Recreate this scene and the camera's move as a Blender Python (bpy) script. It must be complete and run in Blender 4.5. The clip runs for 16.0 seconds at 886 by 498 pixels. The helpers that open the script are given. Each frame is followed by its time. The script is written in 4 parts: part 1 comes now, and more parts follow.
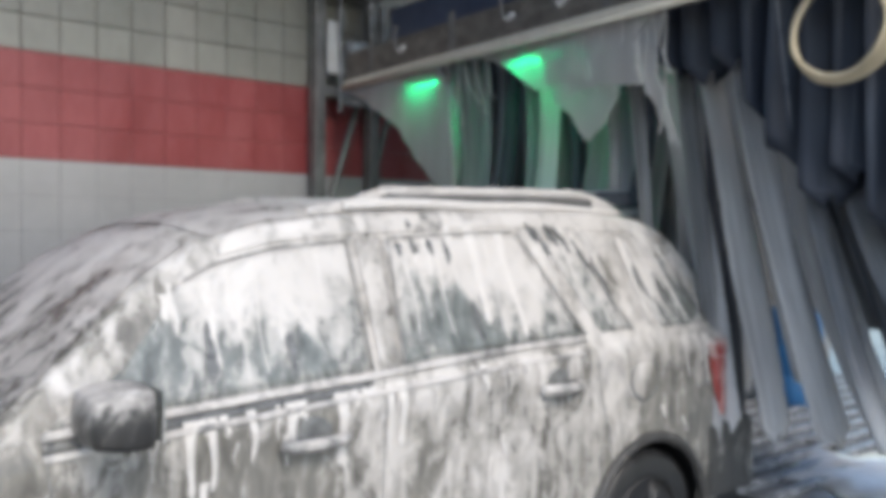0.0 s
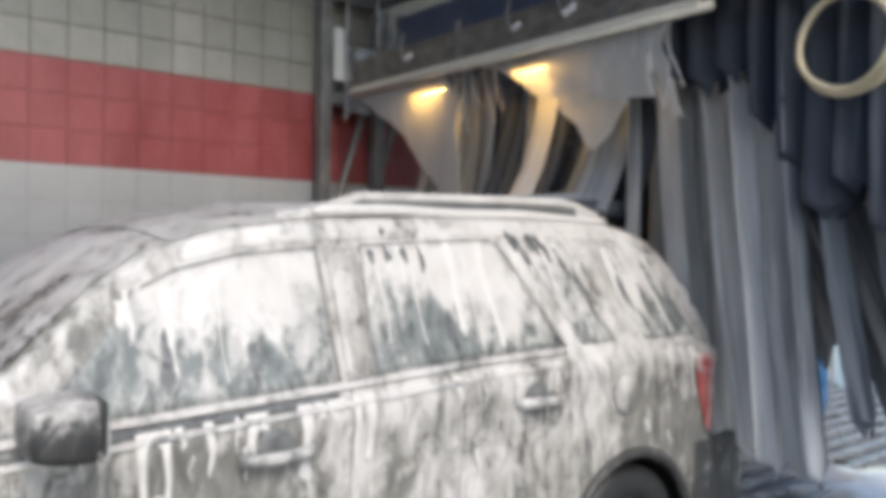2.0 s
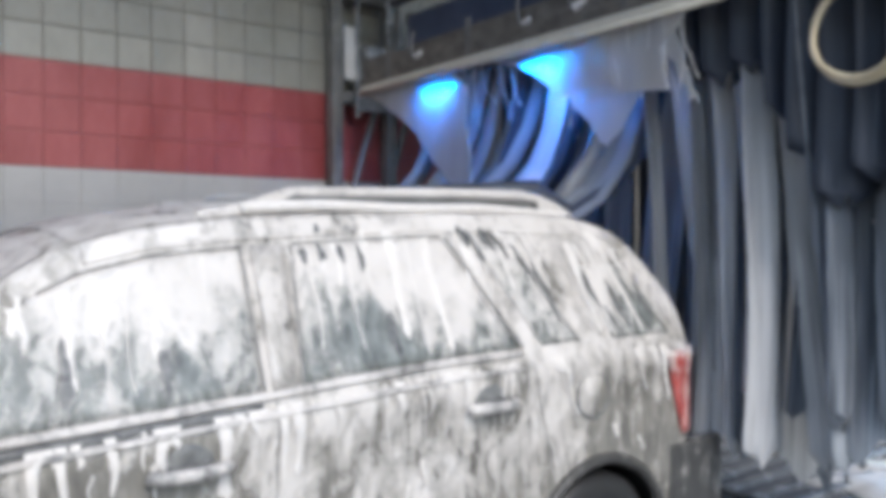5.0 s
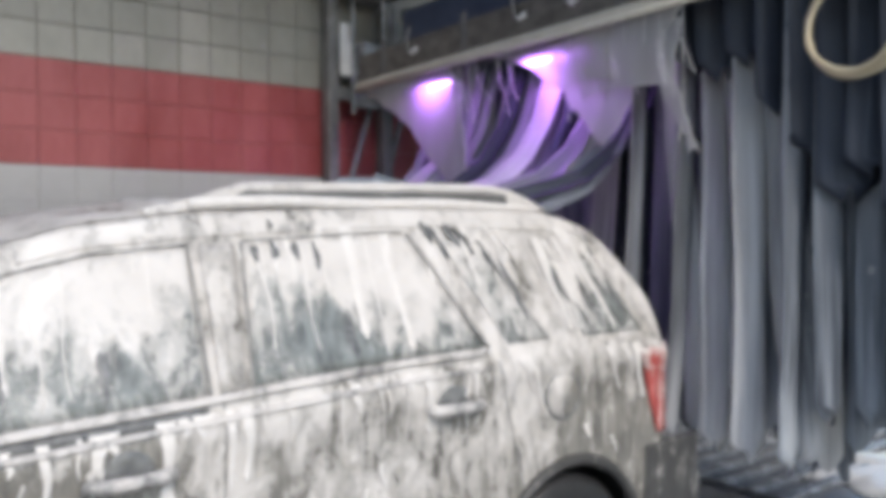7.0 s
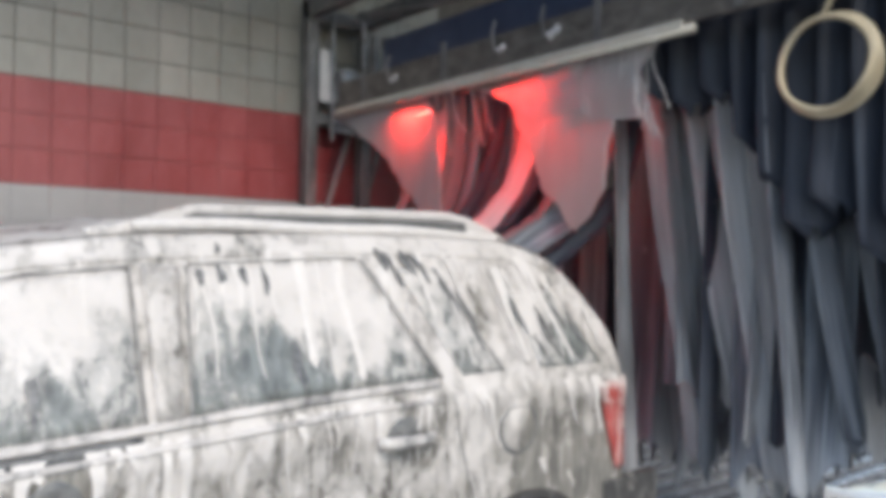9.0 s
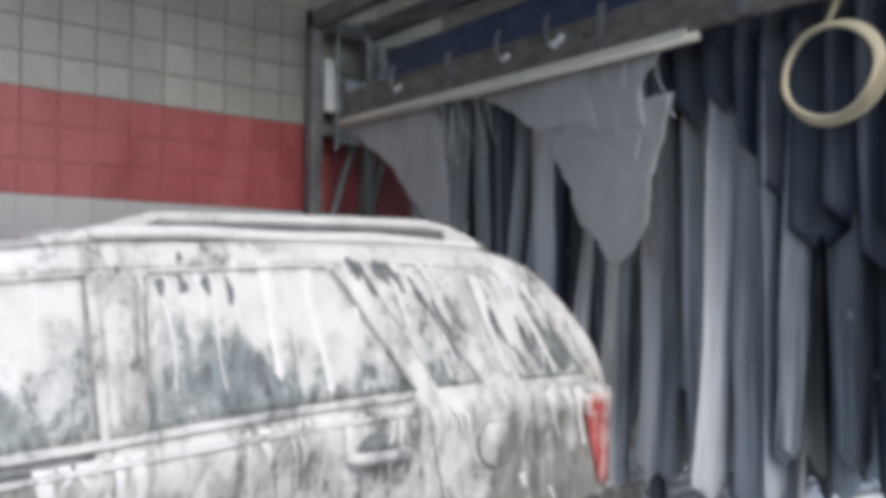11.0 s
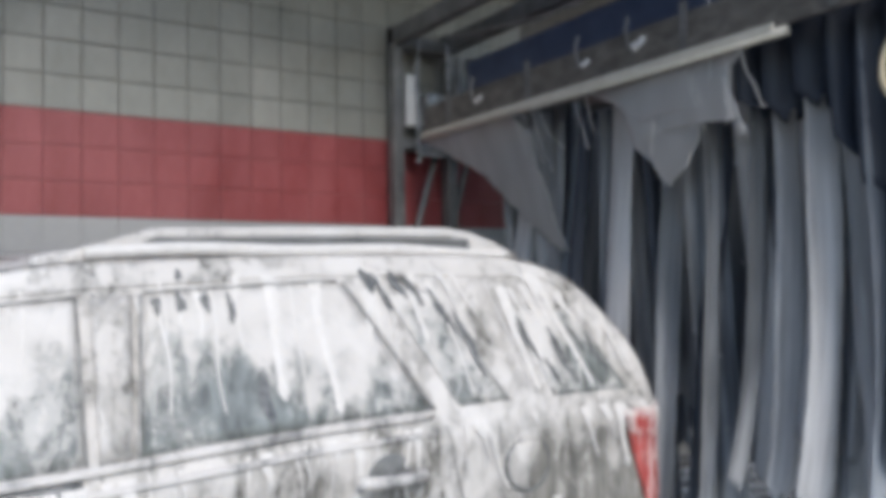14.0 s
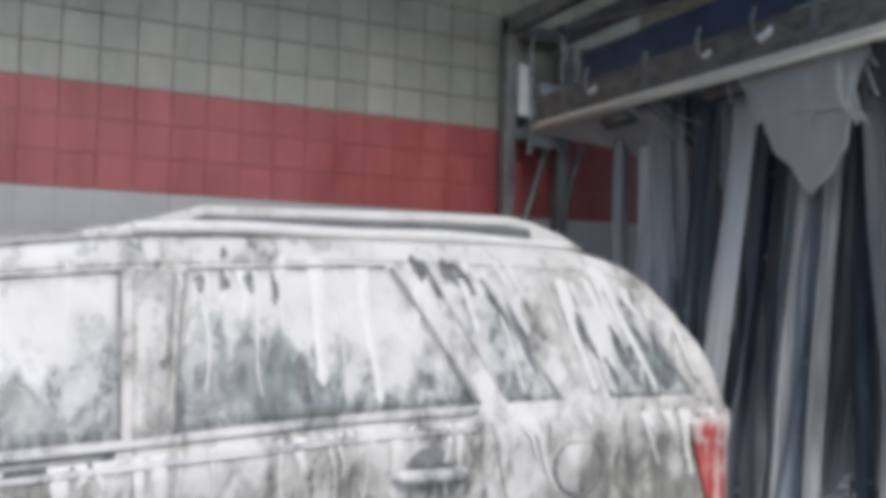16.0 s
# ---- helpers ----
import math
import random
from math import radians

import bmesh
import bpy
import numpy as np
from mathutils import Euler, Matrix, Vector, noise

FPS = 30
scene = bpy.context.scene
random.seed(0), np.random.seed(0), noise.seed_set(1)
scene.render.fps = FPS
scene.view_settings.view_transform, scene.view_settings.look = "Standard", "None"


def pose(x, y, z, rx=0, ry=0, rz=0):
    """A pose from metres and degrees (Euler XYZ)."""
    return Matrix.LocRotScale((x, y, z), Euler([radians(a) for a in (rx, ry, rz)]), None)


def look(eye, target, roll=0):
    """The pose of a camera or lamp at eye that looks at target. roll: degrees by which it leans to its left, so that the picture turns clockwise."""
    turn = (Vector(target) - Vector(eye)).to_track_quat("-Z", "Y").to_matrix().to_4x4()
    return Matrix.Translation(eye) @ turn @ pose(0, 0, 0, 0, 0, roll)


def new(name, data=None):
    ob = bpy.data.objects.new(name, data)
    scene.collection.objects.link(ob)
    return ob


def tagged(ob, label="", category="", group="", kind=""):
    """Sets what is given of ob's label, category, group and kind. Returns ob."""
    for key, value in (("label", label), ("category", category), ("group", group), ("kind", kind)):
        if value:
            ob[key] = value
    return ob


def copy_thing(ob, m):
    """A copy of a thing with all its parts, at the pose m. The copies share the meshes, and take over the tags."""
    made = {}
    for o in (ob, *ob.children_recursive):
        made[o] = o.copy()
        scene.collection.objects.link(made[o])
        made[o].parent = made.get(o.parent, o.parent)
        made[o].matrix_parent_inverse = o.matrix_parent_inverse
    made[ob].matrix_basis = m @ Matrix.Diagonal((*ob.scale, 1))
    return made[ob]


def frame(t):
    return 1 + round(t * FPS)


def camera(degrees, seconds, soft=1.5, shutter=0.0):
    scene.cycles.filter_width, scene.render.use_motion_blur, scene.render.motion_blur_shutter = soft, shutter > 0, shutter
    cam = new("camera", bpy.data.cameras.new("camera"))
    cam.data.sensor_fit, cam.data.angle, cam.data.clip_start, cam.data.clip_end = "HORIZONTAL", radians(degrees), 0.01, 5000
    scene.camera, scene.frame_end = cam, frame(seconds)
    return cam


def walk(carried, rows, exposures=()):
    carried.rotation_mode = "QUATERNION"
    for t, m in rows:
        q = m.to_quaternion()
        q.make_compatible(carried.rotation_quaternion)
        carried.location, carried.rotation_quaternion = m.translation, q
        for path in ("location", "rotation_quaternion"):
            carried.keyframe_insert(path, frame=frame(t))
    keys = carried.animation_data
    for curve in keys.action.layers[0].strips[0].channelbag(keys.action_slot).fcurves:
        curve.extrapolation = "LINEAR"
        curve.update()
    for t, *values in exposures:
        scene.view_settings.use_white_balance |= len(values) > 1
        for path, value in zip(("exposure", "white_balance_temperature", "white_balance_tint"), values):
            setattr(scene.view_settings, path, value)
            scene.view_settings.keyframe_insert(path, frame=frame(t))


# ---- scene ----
LENS = 57.06
EYE_Z = 1.56


def aim(yaw, pitch, roll):
    """Camera at its stand: degrees to the right of the wall's normal, up, and lean."""
    return pose(0, 0, EYE_Z, 0, 0, -yaw) @ pose(0, 0, 0, 90 + pitch) @ pose(0, 0, 0, 0, 0, roll)


cam = camera(LENS, 16.0, soft=6.6)
AIMS = (
    (0, 38.56, -0.95, 0.28), (0.5, 38.71, -0.88, 0.7), (1, 38.68, -0.71, 0.81), (1.5, 38.39, -0.46, 0.95),
    (2, 38.27, -0.39, 0.91), (2.5, 37.85, -0.34, 0.7), (3, 37.62, -0.3, 0.47), (3.5, 37.54, -0.34, 0.2),
    (4, 37.44, -0.44, 0.1), (6.5, 37.4, -0.85, -0.43), (7, 37.52, -0.91, -0.45), (7.5, 37.86, -0.61, -0.12),
    (8, 38.33, 0.07, 0.24), (8.5, 38.82, 0.67, 0.45), (9, 39.23, 1.06, 0.75), (11.5, 38.77, 1.8, 0.58),
    (12, 38.69, 1.95, 0.5), (12.5, 38.71, 2.3, 0.25), (13, 37.71, 2.27, -0.75), (13.5, 35.44, 2.35, -0.8),
    (14, 32.94, 2.46, -0.95), (14.5, 31.0, 2.5, -0.6), (15, 28.51, 2.37, 0.74), (15.5, 27.11, 1.67, 1.65),
    (16, 25.46, 1.69, 1.65))
walk(cam, [(t, aim(a, b, c)) for t, a, b, c in AIMS], exposures=((0, 0.7, 6600, 10), (2, 0.77, 6750, 10), (4, 0.81, 6350, 10), (6.5, 0.7, 6650, 10), (9, 0.69, 6700, 10), (11.5, 0.66, 6400, 10), (13, 0.65, 6400, 10), (16, 0.5, 6400, 10)))

# ---- daylight: overcast sky at the open side of the bay ----
world = bpy.data.worlds.new("sky")
scene.world = world
world.use_nodes = True
wn = world.node_tree
sky = wn.nodes.new("ShaderNodeTexSky")
sky.sky_type, sky.sun_disc = "NISHITA", False
sky.sun_elevation, sky.sun_rotation = radians(42), radians(190)
sky.air_density, sky.dust_density = 1.0, 1.0
wn.links.new(sky.outputs[0], wn.nodes["Background"].inputs[0])
wn.nodes["Background"].inputs[1].default_value = 0.14
sun = new("sun", bpy.data.lights.new("sun", "SUN"))
sun.data.energy, sun.data.angle, sun.data.color = 1.3, radians(20), (1.0, 0.95, 0.88)
sun.matrix_world = look((-4, -16, 15), (0, 0, 0))


# ---- materials ----
def mat(name, rough=0.6, metal=0.0, spec=0.5):
    m = bpy.data.materials.new(name)
    m.use_nodes = True
    b = m.node_tree.nodes["Principled BSDF"]
    b.inputs["Roughness"].default_value = rough
    b.inputs["Metallic"].default_value = metal
    b.inputs["Specular IOR Level"].default_value = spec
    return m, m.node_tree.nodes, m.node_tree.links, b


def coords(n, l, scale=(1, 1, 1), space="Object"):
    c = n.new("ShaderNodeNewGeometry" if space == "Position" else "ShaderNodeTexCoord")
    mp = n.new("ShaderNodeMapping")
    mp.inputs["Scale"].default_value = scale
    l.new(c.outputs[space], mp.inputs[0])
    return mp.outputs[0]


def noise_at(n, l, vec, scale, detail=4, rough=0.55, warp=0.0):
    t = n.new("ShaderNodeTexNoise")
    t.inputs["Scale"].default_value = scale
    t.inputs["Detail"].default_value = detail
    t.inputs["Roughness"].default_value = rough
    t.inputs["Distortion"].default_value = warp
    l.new(vec, t.inputs["Vector"])
    return t.outputs["Fac"]


def ramp(n, l, fac, *stops):
    r = n.new("ShaderNodeValToRGB")
    e = r.color_ramp.elements
    while len(e) < len(stops):
        e.new(0.5)
    for k, (p, c) in enumerate(stops):
        e[k].position = p
        e[k].color = (*c, 1) if len(c) == 3 else c
    l.new(fac, r.inputs[0])
    return r.outputs[0]


def calc(n, l, op, a, b):
    m = n.new("ShaderNodeMath")
    m.operation = op
    for k, v in enumerate((a, b)):
        if isinstance(v, (int, float)):
            m.inputs[k].default_value = v
        else:
            l.new(v, m.inputs[k])
    return m.outputs[0]


def blend(n, l, fac, a, b, mode="MIX"):
    m = n.new("ShaderNodeMix")
    m.data_type, m.blend_type = "RGBA", mode
    for k, v in ((0, fac), (6, a), (7, b)):
        if isinstance(v, tuple):
            m.inputs[k].default_value = (*v, 1)
        elif isinstance(v, (int, float)):
            m.inputs[k].default_value = v
        else:
            l.new(v, m.inputs[k])
    return m.outputs[2]


def bump(n, l, b, height, strength=0.3, dist=0.01):
    p = n.new("ShaderNodeBump")
    p.inputs["Strength"].default_value = strength
    p.inputs["Distance"].default_value = dist
    l.new(height, p.inputs["Height"])
    l.new(p.outputs[0], b.inputs["Normal"])


def grainy(name, c1, c2, scale=6.0, rough=0.6, metal=0.0, strength=0.15, stretch=(1, 1, 1), spec=0.5, random_tint=0.0, space="Object"):
    """Two scales of variation between two colours, with a fine relief."""
    m, n, l, b = mat(name, rough, metal, spec)
    v = coords(n, l, stretch, space)
    big = noise_at(n, l, v, scale, 5, 0.6, 0.4)
    fine = noise_at(n, l, v, scale * 11, 3)
    mix = calc(n, l, "ADD", calc(n, l, "MULTIPLY", big, 0.75), calc(n, l, "MULTIPLY", fine, 0.25))
    col = ramp(n, l, mix, (0.32, c1), (0.68, c2))
    if random_tint:
        info = n.new("ShaderNodeObjectInfo")
        k = calc(n, l, "ADD", calc(n, l, "MULTIPLY", info.outputs["Random"], random_tint), 1 - random_tint / 2)
        hue = n.new("ShaderNodeHueSaturation")
        l.new(k, hue.inputs["Value"])
        l.new(col, hue.inputs["Color"])
        col = hue.outputs[0]
    l.new(col, b.inputs["Base Color"])
    r = calc(n, l, "ADD", calc(n, l, "MULTIPLY", big, 0.3), rough - 0.15)
    l.new(r, b.inputs["Roughness"])
    bump(n, l, b, mix, strength)
    return m


# x, height, half-widths and thickness of places on the car's side with more foam, or less
FOAM_SPOTS = (
    (-0.45, 1.26, 0.11, 0.12, -0.30), (-0.24, 1.45, 0.15, 0.14, 0.30), (-0.12, 1.28, 0.10, 0.12, 0.24), (0.13, 1.53, 0.1035, 0.069, -0.21), (0.27, 1.31, 0.1955, 0.115, -0.15),
    (0.45, 1.55, 0.092, 0.092, 0.19), (0.65, 1.38, 0.0575, 0.138, 0.14), (0.86, 1.27, 0.1035, 0.115, -0.21), (-0.75, 1.24, 0.0575, 0.138, -0.14),
    (-1.14, 1.2, 0.069, 0.069, -0.25), (-1.03, 1.2, 0.02875, 0.092, -0.25), (-1.44, 1.25, 0.06325, 0.1035, -0.25), (-1.31, 1.22, 0.069, 0.0805, -0.25),
    (-1.57, 1.2, 0.069, 0.069, -0.19), (-1.2, 1.42, 0.345, 0.092, 0.07), (0.57, 0.93, 0.161, 0.1495, -0.20), (0.04, 0.95, 0.1265, 0.0805, -0.16),
    (-0.36, 0.9, 0.23, 0.0805, -0.16), (-1.36, 0.9, 0.1955, 0.1035, -0.19), (-1.04, 0.9, 0.115, 0.092, -0.14), (-0.13, 1.09, 0.092, 0.0575, 0.22),
    (-0.8, 1.0, 0.0805, 0.184, 0.21), (0.97, 0.85, 0.138, 0.184, -0.19), (0.3, 0.98, 0.069, 0.161, 0.16), (0.75, 1.09, 0.2875, 0.0345, 0.15))


def foamed(name, base, z_top, z_low, cover=0.1, drop=0.35, base_rough=0.2, front=0.0, grime=0.0):
    """Wet paint, glass or plastic under running soap foam: tongues of foam thin out downwards from z_top to z_low."""
    m, n, l, b = mat(name, 0.4)
    v = coords(n, l, (1, 1, 1))
    sep = n.new("ShaderNodeSeparateXYZ")
    l.new(v, sep.inputs[0])
    rng = n.new("ShaderNodeMapRange")
    l.new(sep.outputs["Z"], rng.inputs[0])
    for k, val in ((1, z_low), (2, z_top), (3, -drop), (4, drop)):
        rng.inputs[k].default_value = val
    runs = noise_at(n, l, coords(n, l, (9.5, 9.5, 1.5)), 1.0, 2, 0.45, 0.4)
    thin = noise_at(n, l, coords(n, l, (30, 30, 4.5)), 1.0, 2, 0.5, 0.6)
    blot = noise_at(n, l, coords(n, l, (3.1, 3.1, 2.3)), 1.0, 4, 0.6, 0.8)
    fine = noise_at(n, l, coords(n, l, (90, 90, 60)), 1.0, 3)
    patch = noise_at(n, l, coords(n, l, (13, 13, 6.5)), 1.0, 5, 0.62, 1.3)
    s = calc(n, l, "ADD", calc(n, l, "MULTIPLY", runs, 0.85), calc(n, l, "MULTIPLY", thin, 0.4))
    s = calc(n, l, "ADD", s, calc(n, l, "MULTIPLY", patch, 0.98))
    s = calc(n, l, "ADD", s, calc(n, l, "MULTIPLY", blot, 0.85))
    s = calc(n, l, "ADD", s, calc(n, l, "MULTIPLY", fine, 0.32))
    s = calc(n, l, "ADD", s, rng.outputs[0])
    s = calc(n, l, "ADD", s, cover - 1.235)
    # where the foam lies thick or has run off
    rag_x = calc(n, l, "ADD", sep.outputs["X"], calc(n, l, "MULTIPLY", calc(n, l, "SUBTRACT", patch, 0.5), 0.16))
    rag_z = calc(n, l, "ADD", sep.outputs["Z"], calc(n, l, "MULTIPLY", calc(n, l, "SUBTRACT", runs, 0.5), 0.34))
    for px, pz, wx, wz, amount in FOAM_SPOTS:
        dx = calc(n, l, "POWER", calc(n, l, "ABSOLUTE", calc(n, l, "MULTIPLY", calc(n, l, "SUBTRACT", rag_x, px), 1 / wx), 0), 2)
        dz = calc(n, l, "POWER", calc(n, l, "ABSOLUTE", calc(n, l, "MULTIPLY", calc(n, l, "SUBTRACT", rag_z, pz), 1 / wz), 0), 2)
        bell = calc(n, l, "POWER", 2.718, calc(n, l, "MULTIPLY", calc(n, l, "ADD", dx, dz), -1))
        s = calc(n, l, "ADD", s, calc(n, l, "MULTIPLY", bell, amount))
    if front:
        fore = n.new("ShaderNodeMapRange")
        l.new(sep.outputs["X"], fore.inputs[0])
        for k, val in ((1, -1.9), (2, -0.7), (3, -front), (4, 0.0)):
            fore.inputs[k].default_value = val
        s = calc(n, l, "ADD", s, fore.outputs[0])
        rear = n.new("ShaderNodeMapRange")
        l.new(sep.outputs["X"], rear.inputs[0])
        for k, val in ((1, 0.25), (2, 0.9), (3, 0.0), (4, -0.16)):
            rear.inputs[k].default_value = val
        s = calc(n, l, "ADD", s, rear.outputs[0])
    fac = ramp(n, l, s, (0.28, (0.05, 0.05, 0.05)), (0.40, (0.2, 0.2, 0.2)), (0.455, (0.52, 0.52, 0.52)), (0.59, (0.68, 0.68, 0.68)), (0.645, (0.93, 0.93, 0.93)), (0.8, (1, 1, 1)))
    if grime:
        # rinsed drops and muddy blots, rounder than the running foam
        drops = noise_at(n, l, coords(n, l, (7.5, 7.5, 5.0)), 1.0, 5, 0.62, 1.4)
        wash = ramp(n, l, drops, (0.5, (1, 1, 1)), (0.6, (1 - 0.55 * grime,) * 3), (0.68, (1 - grime,) * 3))
        fac = calc(n, l, "MULTIPLY", fac, wash)
    tone = ramp(n, l, blot, (0.3, (0.6, 0.573, 0.545)), (0.7, (0.755, 0.73, 0.708)))
    mottle = ramp(n, l, calc(n, l, "ADD", calc(n, l, "MULTIPLY", thin, 0.6), calc(n, l, "MULTIPLY", patch, 0.4)), (0.36, tuple(0.6 * c for c in base)), (0.64, tuple(min(0.7, 1.7 * c) for c in base)))
    l.new(blend(n, l, fac, mottle, tone), b.inputs["Base Color"])
    rr = n.new("ShaderNodeMapRange")
    l.new(fac, rr.inputs[0])
    rr.inputs[3].default_value, rr.inputs[4].default_value = base_rough, 0.55
    l.new(rr.outputs[0], b.inputs["Roughness"])
    hgt = calc(n, l, "ADD", fac, calc(n, l, "MULTIPLY", fine, 0.25))
    bump(n, l, b, hgt, 0.5, 0.012)
    return m


M_PAINT = foamed("foamed_paint", (0.19, 0.183, 0.165), 1.3, 0.45, 0.1, 0.16, front=0.32, grime=0.6)
M_ROOF = foamed("foamed_roof", (0.2, 0.2, 0.19), 1.62, 1.3, 0.08, 0.16)
M_GLASS = foamed("foamed_glass", (0.16, 0.178, 0.174), 1.54, 1.16, 0.16, 0.27, 0.12, grime=0.3)
M_SCREEN = foamed("foamed_screen", (0.08, 0.085, 0.085), 1.5, 1.0, 0.0, 0.2, 0.15)
M_MIRROR = foamed("foamed_mirror", (0.025, 0.026, 0.027), 1.22, 1.07, 0.0, 0.3, 0.3)
M_BLACK = foamed("foamed_plastic", (0.03, 0.031, 0.032), 1.1, 0.4, -0.2, 0.2, 0.45)
M_RAIL = foamed("foamed_rail", (0.25, 0.25, 0.25), 1.8, 1.6, 0.35, 0.2, 0.3)
M_LAMP = foamed("foamed_lamp", (0.6, 0.06, 0.05), 1.2, 0.7, 0.0, 0.14, 0.15)
# dark tone painted as the shade in door and window seams
M_SEAM = grainy("seam_shade", (0.1, 0.1, 0.098), (0.52, 0.515, 0.5), 16, 0.6)
M_FOAM = grainy("soap_foam", (0.68, 0.655, 0.63), (0.82, 0.795, 0.772), 30, 0.55, 0, 0.4)
# glossy white that paints daylight glare onto the floor
M_GLARE = grainy("glare_white", (0.72, 0.72, 0.72), (0.88, 0.88, 0.88), 9, 0.2, 0, 0.15)
M_GLARE.node_tree.nodes["Principled BSDF"].inputs["Coat Weight"].default_value = 0.6
M_GLARE.node_tree.nodes["Principled BSDF"].inputs["Coat Roughness"].default_value = 0.06
M_TYRE = grainy("wet_rubber", (0.012, 0.012, 0.013), (0.03, 0.03, 0.032), 14, 0.45)
M_RIM = grainy("dull_alloy", (0.03, 0.03, 0.032), (0.08, 0.08, 0.08), 9, 0.4, 0.7)
M_TILE = grainy("grey_tile", (0.215, 0.215, 0.193), (0.32, 0.317, 0.29), 1.6, 0.35, 0, 0.08, (1.5, 1.5, 0.7), random_tint=0.14, space="Position")
M_RED = grainy("red_tile", (0.22, 0.036, 0.038), (0.33, 0.088, 0.094), 2.0, 0.4, 0, 0.1, (2.2, 2.2, 0.6), random_tint=0.1, space="Position")
M_PALE = grainy("pale_tile", (0.33, 0.33, 0.333), (0.41, 0.41, 0.413), 1.4, 0.4, 0, 0.06, space="Position")
M_GROUT = grainy("grout", (0.13, 0.125, 0.115), (0.2, 0.19, 0.18), 12, 0.9)
M_PLASTER = grainy("plaster", (0.34, 0.34, 0.33), (0.44, 0.44, 0.43), 1.5, 0.85)
M_CEIL = grainy("ceiling_paint", (0.20, 0.20, 0.21), (0.28, 0.28, 0.28), 1.2, 0.85)
M_FLOOR = grainy("wet_concrete", (0.06, 0.062, 0.066), (0.2, 0.203, 0.208), 1.6, 0.17, 0, 0.2, (1, 2.4, 1))
M_STEEL = grainy("dark_steel", (0.1, 0.1, 0.102), (0.26, 0.26, 0.26), 7, 0.5, 0.4)
M_WETBAR = grainy("wet_galvanised_bar", (0.16, 0.165, 0.175), (0.4, 0.41, 0.43), 6, 0.25, 0.2, 0.2)
M_BROWN = grainy("grimy_steel", (0.06, 0.057, 0.052), (0.2, 0.188, 0.17), 4, 0.5, 0.2, 0.3, (1, 2.5, 5))
M_NAVY = grainy("navy_enamel", (0.022, 0.034, 0.072), (0.05, 0.07, 0.125), 6, 0.4)
M_PVC = grainy("cream_pipe", (0.5, 0.48, 0.41), (0.64, 0.62, 0.55), 8, 0.4)
M_HOSE = grainy("cream_hose", (0.52, 0.44, 0.29), (0.66, 0.58, 0.42), 10, 0.45)
M_WHITE = grainy("white_plastic", (0.62, 0.62, 0.62), (0.74, 0.74, 0.74), 10, 0.4)
M_BARREL = grainy("blue_plastic", (0.02, 0.10, 0.26), (0.03, 0.15, 0.36), 5, 0.35)


def soaked_cloth(name, c1, c2, soap, streak):
    """Wet cloth with streaks along its length; it pales towards the lower end to the tone soap. The map's u runs
    across, v down, in metres.
    """
    m, n, l, b = mat(name, 0.62)
    v = coords(n, l, (1, 1, 1), "UV")
    big = noise_at(n, l, coords(n, l, (5, 0.9, 1), "UV"), 1.0, 3, 0.5, 0.3)
    lines = noise_at(n, l, coords(n, l, (34, 1.1, 1), "UV"), 1.0, 3, 0.6, 0.2)
    fine = noise_at(n, l, coords(n, l, (160, 40, 1), "UV"), 1.0, 2)
    mix = calc(n, l, "ADD", calc(n, l, "MULTIPLY", big, 0.62), calc(n, l, "MULTIPLY", lines, 0.38))
    col = ramp(n, l, mix, (0.34, c1), (0.64, c2))
    sep = n.new("ShaderNodeSeparateXYZ")
    l.new(v, sep.inputs[0])
    low = n.new("ShaderNodeMapRange")
    l.new(sep.outputs["Y"], low.inputs[0])
    for k, val in ((1, 0.7), (2, 1.9), (3, -0.1), (4, 0.16)):
        low.inputs[k].default_value = val
    wet = calc(n, l, "ADD", calc(n, l, "ADD", calc(n, l, "MULTIPLY", lines, 0.5), calc(n, l, "MULTIPLY", big, 0.5)), low.outputs[0])
    pale_part = ramp(n, l, wet, (0.5, (0, 0, 0)), (0.68, (streak, streak, streak)))
    # pale flecks in place of water drops on a pane before the camera
    cells = n.new("ShaderNodeTexVoronoi")
    cells.inputs["Scale"].default_value = 11.0
    l.new(coords(n, l, (1, 0.7, 1), "UV"), cells.inputs["Vector"])
    tell = n.new("ShaderNodeSeparateColor")
    l.new(cells.outputs["Color"], tell.inputs[0])
    size = calc(n, l, "MULTIPLY", calc(n, l, "SUBTRACT", tell.outputs[0], 0.62), 0.4)
    spot = calc(n, l, "LESS_THAN", cells.outputs["Distance"], size)
    l.new(blend(n, l, calc(n, l, "MULTIPLY", spot, 0.6), blend(n, l, pale_part, col, soap), (0.5, 0.5, 0.5)), b.inputs["Base Color"])
    bump(n, l, b, calc(n, l, "ADD", lines, calc(n, l, "MULTIPLY", fine, 0.25)), 0.35, 0.006)
    return m


M_CLOTH_NAVY = soaked_cloth("navy_cloth", (0.013, 0.018, 0.03), (0.042, 0.053, 0.078), (0.24, 0.27, 0.31), 0.45)
M_CLOTH_BLUE = soaked_cloth("blue_grey_cloth", (0.08, 0.092, 0.115), (0.24, 0.262, 0.3), (0.52, 0.56, 0.61), 0.8)
M_CLOTH_GREY = soaked_cloth("soapy_cloth", (0.32, 0.32, 0.33), (0.64, 0.64, 0.65), (0.74, 0.74, 0.75), 0.6)
M_CLOTH_MID = soaked_cloth("wet_grey_cloth", (0.13, 0.138, 0.152), (0.36, 0.37, 0.385), (0.56, 0.575, 0.6), 0.7)


# tone of foam-free spots, and the painted shade of the handle recesses
M_BARE_RECESS = grainy("bare_glass_recess_shade", (0.07, 0.074, 0.078), (0.26, 0.265, 0.265), 26, 0.25)


